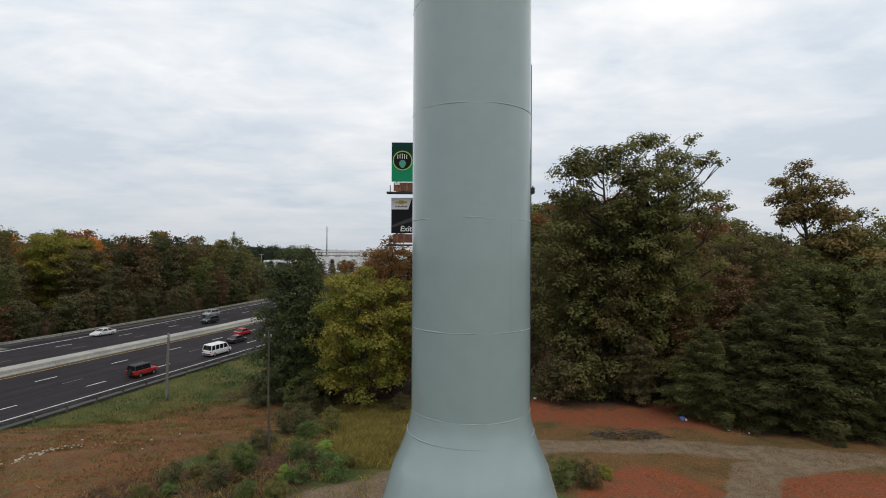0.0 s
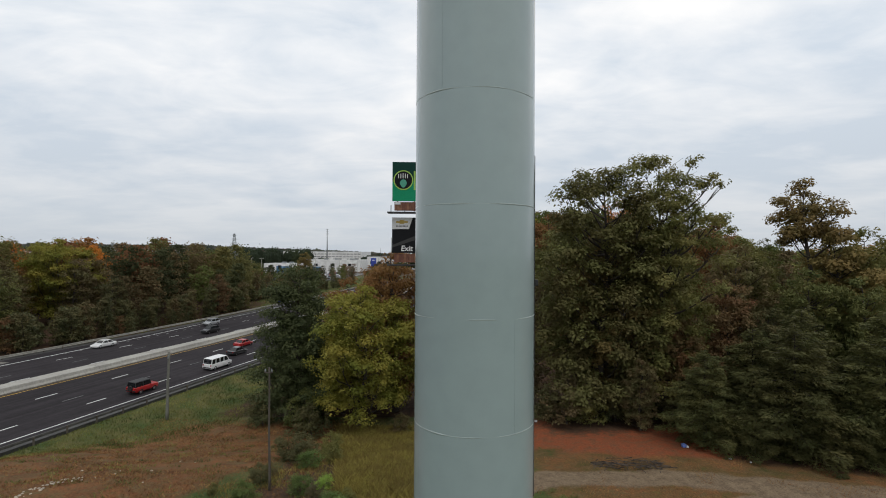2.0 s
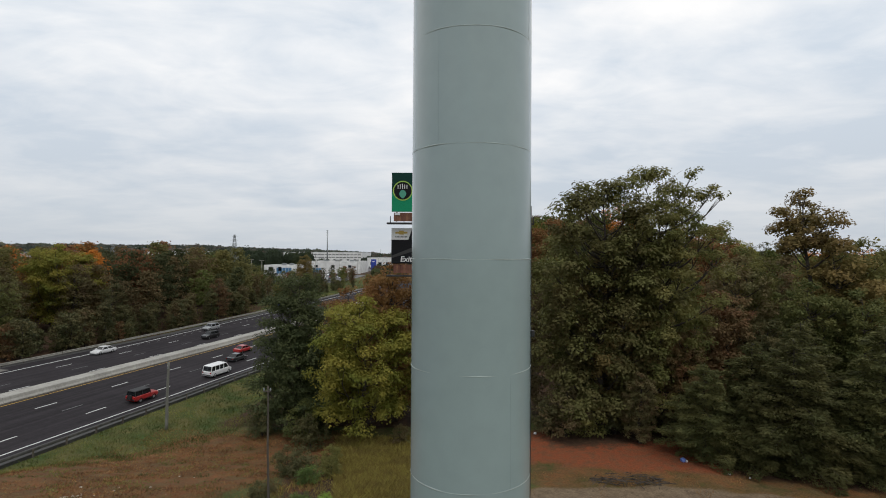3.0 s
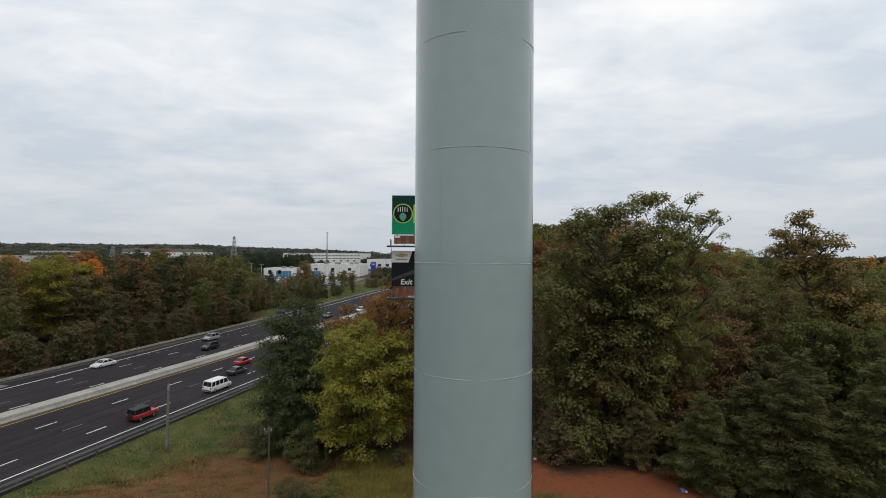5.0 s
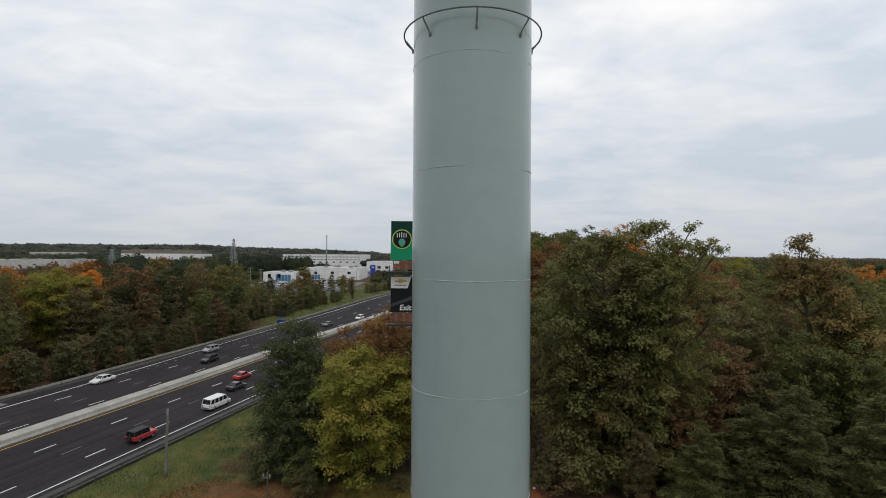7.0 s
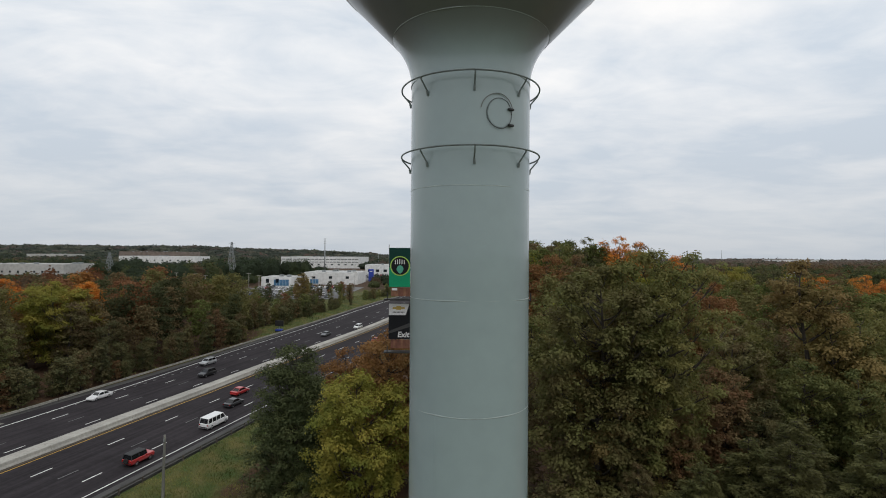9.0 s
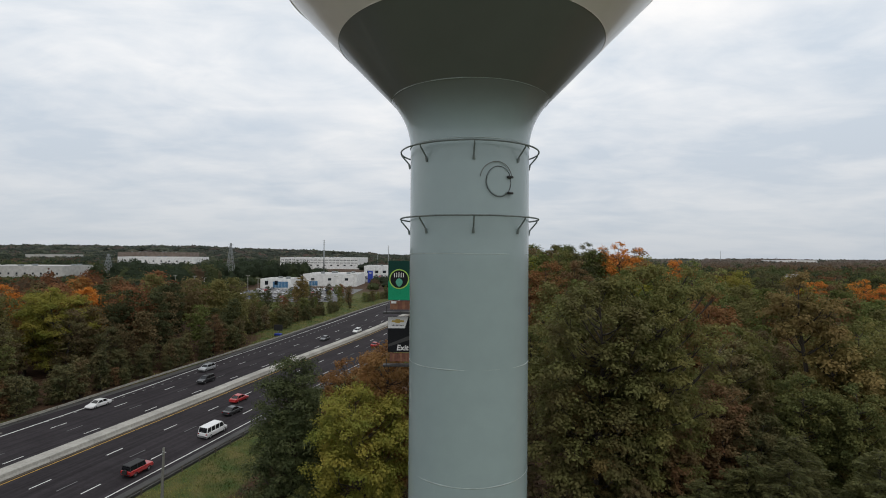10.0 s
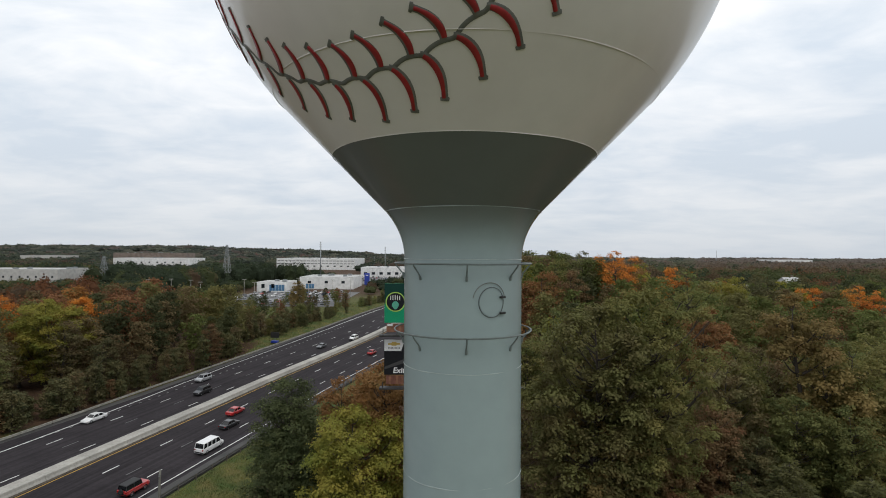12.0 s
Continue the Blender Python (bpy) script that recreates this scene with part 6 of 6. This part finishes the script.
SHAPES = {  # length, width, height, belt height, clearance, cabin: front base, front top, rear top, rear base (from the nose), nose height
    "sedan": (4.75, 1.80, 1.46, 0.92, 0.20, (1.25, 2.0, 3.35, 4.15), 0.72),
    "suv": (4.75, 1.88, 1.75, 1.08, 0.26, (1.2, 1.85, 4.25, 4.62), 0.92),
    "pickup": (5.75, 1.98, 1.88, 1.10, 0.34, (1.55, 2.2, 3.55, 3.85), 1.00),
    "van": (5.7, 2.02, 2.10, 1.20, 0.28, (0.85, 1.55, 5.45, 5.62), 1.00),
    "jeep": (4.4, 1.86, 1.85, 1.12, 0.36, (1.45, 1.62, 4.25, 4.3), 1.05),
}


def loft(sections):
    """Closed rings of equal count joined in order, with end caps."""
    n = len(sections[0])
    v = [p for s in sections for p in s]
    f = [(i * n + k, i * n + (k + 1) % n, (i + 1) * n + (k + 1) % n, (i + 1) * n + k) for i in range(len(sections) - 1) for k in range(n)]
    f += [tuple(range(n))[::-1], tuple(range((len(sections) - 1) * n, len(sections) * n))]
    return v, f


def make_car(shape, colour, label, group=""):
    """A car standing at the origin, its nose towards +y."""
    L, W, H, belt, clear, (c0, c1, c2, c3), nose = SHAPES[shape]
    root = tagged(new("car" if shape in ("sedan", "suv", "jeep") else shape), label, "car" if shape != "pickup" and shape != "van" else shape, group)
    paint = car_paint(colour)
    secs = []
    tail = 0.9 * belt + 0.1 if shape == "sedan" else belt
    for s, zt, hw, zb in ((0.0, nose * 0.82, 0.80, clear + 0.12), (0.12, nose * 0.96, 0.93, clear), (0.5, nose, 0.99, clear - 0.02), (c0, belt, 1.0, clear), (L * 0.5, belt, 1.0, clear), (c3, belt, 1.0, clear),
                          (L - 0.35, tail, 0.98, clear), (L - 0.06, tail * 0.97, 0.93, clear + 0.06), (L, tail * 0.88, 0.88, clear + 0.16)):
        y, h = L / 2 - s, W / 2 * hw
        secs.append([(-h * 0.86, y, zb), (h * 0.86, y, zb), (h, y, zb + 0.18), (h * 1.0, y, (zb + zt) / 2 + 0.08), (h * 0.95, y, zt - 0.05), (h * 0.84, y, zt), (-h * 0.84, y, zt), (-h * 0.95, y, zt - 0.05), (-h * 1.0, y, (zb + zt) / 2 + 0.08), (-h, y, zb + 0.18)])
    v, f = loft(secs)
    body = mesh_ob("body", v, f, paint, root, False)
    hw = W / 2
    # glasshouse, then roof and pillars over it
    rings = []
    for z, a, b, k in ((belt - 0.03, c0, c3, 0.86), (H - 0.09, c1, c2, 0.68 if shape != "van" else 0.80)):
        y0, y1, x = L / 2 - a, L / 2 - b, hw * k
        rings.append([(-x, y1, z), (x, y1, z), (x, y0, z), (-x, y0, z)])
    v, f = loft(rings)
    mesh_ob("glass", v, f, CAR_GLASS, root)
    top = []
    k = 0.70 if shape != "van" else 0.82
    for z, e in ((H - 0.10, 0.06), (H - 0.02, 0.0), (H, -0.14)):
        y0, y1, x = L / 2 - c1 + e, L / 2 - c2 - e, hw * k + e * 0.5
        top.append([(-x, y1, z), (x, y1, z), (x, y0, z), (-x, y0, z)])
    v, f = loft(top)
    mesh_ob("roof", v, f, TRIM_BLACK if shape == "jeep" else paint, root)
    for s in (-1, 1):
        kk = (0.865, 0.69) if shape != "van" else (0.865, 0.81)
        posts = [(c0, c1), (c3, c2), ((c0 + c3) / 2 + 0.1, (c1 + c2) / 2)]
        if shape == "van":
            posts += [(2.3, 2.3), (3.4, 3.4), (4.5, 4.5)]
        for a, b in posts:
            w2 = 0.05 if shape != "van" else 0.09
            v = [(s * hw * kk[0] * 1.01, L / 2 - a - w2, belt - 0.04), (s * hw * kk[0] * 1.01, L / 2 - a + w2, belt - 0.04), (s * hw * kk[1] * 1.01, L / 2 - b + w2, H - 0.08), (s * hw * kk[1] * 1.01, L / 2 - b - w2, H - 0.08)]
            v += [(x - s * 0.06, y, z) for x, y, z in v]
            mesh_ob("pillar", v, [(0, 1, 2, 3), (4, 7, 6, 5), (0, 4, 5, 1), (1, 5, 6, 2), (2, 6, 7, 3), (3, 7, 4, 0)], paint if shape != "jeep" else TRIM_BLACK, root)
        bm = bmesh.new()
        box(bm, (s * (hw + 0.08), L / 2 - c0 - 0.35, belt + 0.05), (0.2, 0.12, 0.16), 0.03)
        part("mirror", bm, paint, root)
        bm = bmesh.new()
        box(bm, (s * hw * 0.68, L / 2 - 0.10, nose * 0.78), (0.38, 0.12, 0.16), 0.03)
        part("headlamp", bm, LAMP_WHITE, root)
        bm = bmesh.new()
        box(bm, (s * hw * 0.76, -L / 2 + 0.03, tail * 0.78), (0.24, 0.1, 0.24 if shape != "sedan" else 0.15), 0.02)
        part("tail_lamp", bm, LAMP_RED, root)
        for y in (L / 2 - 0.92, -L / 2 + 1.0):
            r = 0.33 if shape in ("sedan",) else 0.39
            prof = [(0.60 * r, -0.10), (0.95 * r, -0.11), (r, -0.07), (r, 0.07), (0.95 * r, 0.11), (0.60 * r, 0.10)]
            v, f = [], []
            for q in range(20):
                t = 2 * math.pi * q / 20
                for rr, xx in prof:
                    v.append((s * (hw - 0.10) + xx, y + rr * math.cos(t), r + rr * math.sin(t)))
            for q in range(20):
                for m in range(6):
                    f.append((q * 6 + m, q * 6 + (m + 1) % 6, ((q + 1) % 20) * 6 + (m + 1) % 6, ((q + 1) % 20) * 6 + m))
            tyre = mesh_ob("wheel", v, f, TYRE, root, True)
            v = [(s * (hw - 0.03), y, r)] + [(s * (hw - 0.05), y + 0.62 * r * math.cos(t), r + 0.62 * r * math.sin(t)) for t in np.linspace(0, 2 * math.pi, 17)[:-1]]
            mesh_ob("rim", v, [(0, 1 + q, 1 + (q + 1) % 16) for q in range(16)], RIM, tyre)
    for y, z in ((L / 2 - 0.02, clear + 0.2), (-L / 2 + 0.02, clear + 0.25)):
        bm = bmesh.new()
        box(bm, (0, y, z), (W * 0.86, 0.14, 0.16), 0.04)
        part("bumper", bm, paint if shape == "sedan" else TRIM_BLACK, root)
    if shape == "pickup":
        bm = bmesh.new()
        box(bm, (0, -L / 2 + 0.98, belt + 0.012), (W * 0.74, 1.6, 0.02))
        part("bed_floor", bm, TRIM_BLACK, root)
        for s in (-1, 1):
            bm = bmesh.new()
            box(bm, (s * hw * 0.86, -L / 2 + 0.98, belt + 0.06), (0.09, 1.8, 0.14), 0.02)
            part("bed_side", bm, paint, root)
    if shape == "jeep":
        v, f = tube([(0, -L / 2 - 0.02, 0.95), (0, -L / 2 - 0.24, 0.95)], [0.37, 0.37], 18)
        mesh_ob("spare_wheel", v, f, TYRE, root)
    if shape == "van":
        for s in (-1, 1):
            bm = bmesh.new()
            box(bm, (s * 0.42, -L / 2 + 0.16, 1.55), (0.62, 0.06, 0.5), 0.03)
            part("rear_window", bm, CAR_GLASS, root)
    return root


def on_road(u, v):
    x, y = road_xy(u, v)
    turn = -math.degrees(math.atan2(ROAD_U[0], ROAD_U[1])) + (180 if v < -2 else 0)
    dz = float(road_z(u, v + 0.5) - road_z(u, v - 0.5))
    return pose(x, y, float(road_z(u, v)) + 0.015, 0, 0, turn) @ pose(0, 0, 0, 0, -math.degrees(math.atan(dz)) * (-1 if v < -2 else 1), 0)


TRAFFIC = (("sedan", "white", 0.6, -17.3, "white sedan driving on the far carriageway"), ("suv", "silver", 33.0, -17.3, "silver crossover driving on the far carriageway"),
           ("sedan", "grey", 80.0, -10.2, "dark grey sedan driving on the far carriageway"),
           ("suv", "black", 23.5, -10.2, "black sport utility car on the far carriageway"), ("sedan", "red", 14.3, 5.1, "red sedan driving on the near carriageway"),
           ("sedan", "black", 7.2, 8.6, "black sedan driving on the near carriageway"), ("van", "white", -3.6, 12.2, "white passenger van driving along the near edge line"),
           ("jeep", "red", -20.5, 12.2, "red off-road car with a black roof and spare wheel"),
           ("suv", "white", 96.0, -6.3, "white sport utility car on the far carriageway"), ("sedan", "red", 79.0, 8.6, "red car far along the near carriageway"))
for shape, colour, u, v, label in TRAFFIC:
    make_car(shape, colour, label, "traffic on the highway").matrix_basis = on_road(u, v)

# rows of parked cars in the dealer's lot
rr = random.Random(5)
MODELS = [make_car(s, c, "%s parked %s in the car lot" % (c, {"sedan": "sedan", "suv": "sport utility car", "pickup": "pickup"}[s]), "parked cars of the car lot")
          for s, c in (("sedan", "white"), ("suv", "silver"), ("suv", "white"), ("sedan", "black"), ("sedan", "red"), ("suv", "grey"), ("sedan", "silver"), ("sedan", "blue"))]
SPOTS = [(x, y) for y in (284, 296, 316, 330, 350, 364) for x in np.arange(-122, -58, 4.6)] + [(x, y) for y in (470, 484, 512, 530, 548, 570, 588) for x in np.arange(-84, -30, 6.0)]
SPOTS = [p for p in SPOTS if rr.random() < 0.86]
for i, (x, y) in enumerate(SPOTS):
    m = pose(x, y, float(ground_z(x, y)) + 0.16, 0, 0, rr.choice((0, 180)) + rr.uniform(-4, 4))
    if i < len(MODELS):
        MODELS[i].matrix_basis = m
    else:
        copy_thing(rr.choice(MODELS), m)


def make_message_sign(x, y):
    z = float(ground_z(x, y))
    root = thing("message_sign", (x, y, z), "dark roadside message board on a blue trailer", "road sign", turn=-12)
    bm = bmesh.new()
    box(bm, (0, 0, 3.0), (3.2, 0.3, 2.0), 0.05)
    part("board", bm, TRIM_BLACK, root)
    v, f = tube([(0, 0.1, 0.5), (0, 0.1, 2.2)], [0.12, 0.12], 8)
    mesh_ob("mast", v, f, STEEL, root)
    bm = bmesh.new()
    box(bm, (0, 0, 0.65), (2.4, 1.5, 0.7), 0.1)
    part("trailer", bm, BLUE_PAINT, root)
    for s in (-1, 1):
        v, f = tube([(s * 1.2, 0, 0.33), (s * 1.42, 0, 0.33)], [0.33, 0.33], 14)
        mesh_ob("wheel", v, f, TYRE, root)


make_message_sign(*road_xy(81.5, -25.4))


# ---------------------------------------------------------------- shrubs, weeds and litter near the track
SHRUBS = (
    ("shrub_a", -16.3, 31.5, 0.58, "dark"), ("shrub_b", -15.5, 29.7, 0.45, "bush"), ("shrub_b", -13.3, 31.2, 0.73, "dark"), ("shrub_a", -12.7, 33.2, 0.81, "bush"),
    ("shrub_a", -13.1, 37.5, 0.69, "dark"), ("shrub_a", -15.6, 35.6, 0.36, "olive"), ("shrub_b", -15.2, 32.5, 0.47, "olive"), ("shrub_a", -12.1, 44.3, 1.15, "dark"),
    ("shrub_a", -10.8, 50.0, 0.96, "olive"), ("shrub_b", -9.6, 35.2, 0.75, "bush"), ("shrub_b", -8.1, 36.4, 0.52, "bright"), ("shrub_b", -6.7, 32.3, 0.84, "bush"),
    ("shrub_a", -9.5, 31.8, 0.40, "bright"), ("shrub_b", -8.5, 31.6, 0.60, "bush"), ("shrub_a", -11.1, 29.5, 0.48, "bush"), ("shrub_b", -9.3, 29.4, 0.61, "olive"),
    ("shrub_a", -12.5, 31.7, 0.30, "rust"), ("shrub_b", -17.0, 29.5, 0.48, "olive"), ("shrub_a", -8.1, 33.7, 0.52, "dark"), ("shrub_a", -6.2, 33.7, 0.48, "olive"),
    ("shrub_a", -13.1, 39.8, 0.50, "brown"), ("shrub_b", -11.0, 42.6, 0.85, "bush"), ("shrub_a", -13.6, 46.4, 1.1, "dark"), ("shrub_a", -9.6, 46.0, 0.8, "olive"),
    ("shrub_a", 7.4, 31.8, 0.76, "green"), ("shrub_a", 9.2, 32.3, 0.69, "dark"), ("shrub_b", 8.3, 33.6, 0.65, "olive"), ("shrub_b", 10.6, 33.8, 0.5, "yellow"),
    ("shrub_a", 11.0, 55.6, 1.6, "dark"), ("shrub_a", 15.0, 54.6, 1.8, "olive"), ("shrub_a", 18.5, 55.6, 1.7, "dark"), ("shrub_a", 21.8, 56.6, 1.8, "green"),
    ("shrub_a", 13.0, 54.5, 2.2, "brown"), ("shrub_a", 25.0, 54.0, 2.0, "dark"), ("shrub_a", -5.0, 61.0, 1.0, "brown"), ("shrub_a", -15.0, 60.0, 1.6, "dark"),
    ("shrub_a", -22.0, 64.0, 1.7, "dark"), ("shrub_a", -17.0, 63.5, 1.9, "green"))
for k, x, y, s, c in SHRUBS:
    w = {"bright": "bright yellow-green", "brown": "brown-leaved", "rust": "rust-brown", "yellow": "yellow-flowered"}.get(c, WORDS.get(c))
    plant(k, x, y, s, 61 * x, c, "%s shrub growing from rough ground" % w, "shrub", "shrubs", "shrub")


def blades(n, place, height, width, seed, lean=0.35):
    r = np.random.default_rng(seed)
    pts = place(r, n)
    z = ground_z(pts[:, 0], pts[:, 1]) - 0.03
    h = height * r.uniform(0.5, 1.3, len(pts))
    a = r.uniform(0, 6.283, len(pts))
    dx, dy = np.cos(a) * width * r.uniform(0.6, 1.4, len(pts)), np.sin(a) * width
    lx, ly = r.normal(size=len(pts)) * lean * h, r.normal(size=len(pts)) * lean * h
    b = np.stack([pts[:, 0], pts[:, 1], z], 1)
    v = np.stack([b - np.stack([dx, dy, 0 * dx], 1), b + np.stack([dx, dy, 0 * dx], 1),
                  b + np.stack([lx * 0.6 + dx * 0.6, ly * 0.6 + dy * 0.6, h * 0.6], 1), b + np.stack([lx * 1.2, ly * 1.2, h], 1)], 1)
    return v.reshape(-1, 3), np.arange(4 * len(pts)).reshape(-1, 4)


def rect(x0, x1, y0, y1, keep=None):
    def place(r, n):
        p = np.stack([r.uniform(x0, x1, n), r.uniform(y0, y1, n)], 1)
        return p[keep(p[:, 0], p[:, 1])] if keep else p
    return place


def patchy(x, y, k, lo):
    return np.array([noise.noise((a * k, b * k, 7.0)) for a, b in zip(x, y)]) > lo


GRASS = shade("bank_grass", (0.105, 0.155, 0.036), rough=0.8, dark=0.48, light=1.35, big=0.22, small=1.5, hue=(0.19, 0.185, 0.055), per_island=0.3, spec=0.2, through_light=0.25)
STRAW = shade("tall_dry_grass", (0.37, 0.28, 0.09), rough=0.85, dark=0.7, light=1.3, big=0.4, small=1.6, hue=(0.28, 0.23, 0.06), per_island=0.35, spec=0.2, through_light=0.25)
STUBBLE = shade("dead_brown_weeds", (0.24, 0.125, 0.055), rough=0.9, dark=0.7, light=1.3, big=0.5, small=2.0, per_island=0.35, spec=0.1)


def bank(x, y):
    u, v = road_uv(x, y)
    return (v > 18.6) & (v < 26 + 7 * step(44, 66, y)) & (y < 100)


def verge(x, y):
    u, v = road_uv(x, y)
    return (v < -24) & (v > -42)


def stuff(name, lot, material, label, category):
    v, f = lot
    tagged(new(name, quick_mesh(name, v, f, material)), label, category, kind="stuff")


stuff("bank_grass", blades(90000, rect(-62, -8, 40, 100, bank), 0.26, 0.035, 3), GRASS, "short green and straw-coloured grass on the road bank", "grass")
stuff("verge_grass", blades(30000, rect(-80, 20, 120, 330, verge), 0.5, 0.10, 8), GRASS, "mown grass verge beyond the highway", "grass")
stuff("tall_grass", blades(70000, rect(-12.5, 2.5, 33.5, 63, lambda x, y: (x > -12.8 + 0.20 * (63 - y)) & patchy(x, y, 0.3, -0.5)), 0.62, 0.013, 4, 0.36), STRAW, "tall dry yellow-brown grass beside the tower", "grass")
stuff("weeds", blades(9000, rect(-20, -4, 28, 46, lambda x, y: (x > -20 + 0.5 * (y - 28)) & patchy(x, y, 0.5, -0.1)), 0.36, 0.016, 5, 0.4), STRAW, "tangled dry weeds among the shrubs", "weeds")
stuff("stubble", blades(60000, rect(-44, -10, 26, 66, lambda x, y: (road_uv(x, y)[1] > 24) & patchy(x, y, 0.22, -0.15)), 0.16, 0.03, 6, 0.7), STUBBLE, "dead brown stubble on the clay field", "stubble")
stuff("field_tufts", blades(26000, rect(-44, -12, 26, 64, lambda x, y: (road_uv(x, y)[1] > 23) & patchy(x, y, 0.55, 0.12)), 0.2, 0.03, 16, 0.6), GRASS, "thin green tufts scattered over the clay field", "grass")
stuff("trackside_grass", blades(26000, rect(4, 36, 27, 50, lambda x, y: ((y < 45) | (x > 24)) & patchy(x, y, 0.28, 0.08)), 0.17, 0.014, 7, 0.5), STUBBLE, "thin brown grass on the clay beside the track", "grass")


def chunk(bm, c, r, seed, squash=0.6):
    out = bmesh.ops.create_icosphere(bm, subdivisions=1, radius=r)
    for v in out["verts"]:
        k = 1 + 0.35 * noise.noise(v.co * (3 / r) + Vector((seed, 0, 0)))
        v.co = Vector((v.co.x * k, v.co.y * k, v.co.z * k * squash)) + Vector(c)


STONE = shade("pale_rubble", (0.42, 0.36, 0.28), rough=0.9, big=1.5, small=8, per_object=0.15)
rs = random.Random(12)
for i in range(64):
    k = rs.random()
    x, y = -27.9 + 0.5 * k + rs.gauss(0, 0.28), 34.2 + 4.0 * k ** 1.3 + rs.gauss(0, 0.3)
    if i > 40:
        x, y = -26.3 + rs.gauss(0, 0.5), 38.1 + rs.gauss(0, 0.4)
    if i > 50:
        x, y = -29 + 9 * rs.random(), 33 + 13 * rs.random()
    r = rs.uniform(0.04, 0.13)
    bm = bmesh.new()
    chunk(bm, (0, 0, 0), r, i)
    ob = part("rock", bm, STONE)
    ob.location = (x, y, float(ground_z(x, y)) + r * 0.25)
    tagged(ob, "pale broken rock lying on the clay field", "rock", "rubble on the clay field")

CHARRED = shade("charred_branches", (0.03, 0.025, 0.022), rough=0.95, big=3, small=14, hue=(0.09, 0.07, 0.055))
pile = thing("brush_pile", (15.4, 43.0, float(ground_z(15.4, 43.0))), "low heap of burnt branches beside the gravel track", "brush pile")
for i in range(90):
    a, L = rs.uniform(0, 3.14), rs.uniform(0.5, 1.7)
    x, y = rs.uniform(-3.0, 3.0), rs.gauss(0, 0.45)
    z = 0.06 + 0.38 * rs.random() * (1 - (x / 3.4) ** 2)
    d = Vector((math.cos(a), 0.5 * math.sin(a), rs.uniform(-0.12, 0.2))) * L / 2
    c = Vector((x, y, z))
    v, f = tube([c - d, c + Vector((0, 0, 0.05)), c + d], [0.035, 0.03, 0.012], 5)
    mesh_ob("branch", v, f, CHARRED, pile)

BAG = shade("blue_plastic", (0.10, 0.16, 0.42), rough=0.4)
WHITE_SCRAP = shade("white_plastic", (0.75, 0.76, 0.78), rough=0.5)
for x, y, r, m, lab in ((21.9, 47.3, 0.30, BAG, "crumpled blue plastic bag on the clay"), (22.15, 47.2, 0.16, WHITE_SCRAP, "scrap of white plastic beside the bag"), (10.0, 55.8, 0.18, WHITE_SCRAP, "white plastic scrap at the wood's edge"),
                        (24.6, 44.6, 0.13, WHITE_SCRAP, "pale paper scrap beside the track"), (26.0, 44.0, 0.10, WHITE_SCRAP, "small pale scrap beside the track")):
    bm = bmesh.new()
    chunk(bm, (0, 0, 0), r, x, 0.8)
    ob = part("litter", bm, m)
    ob.location = (x, y, float(ground_z(x, y)) + 0.5 * r)
    tagged(ob, lab, "litter")
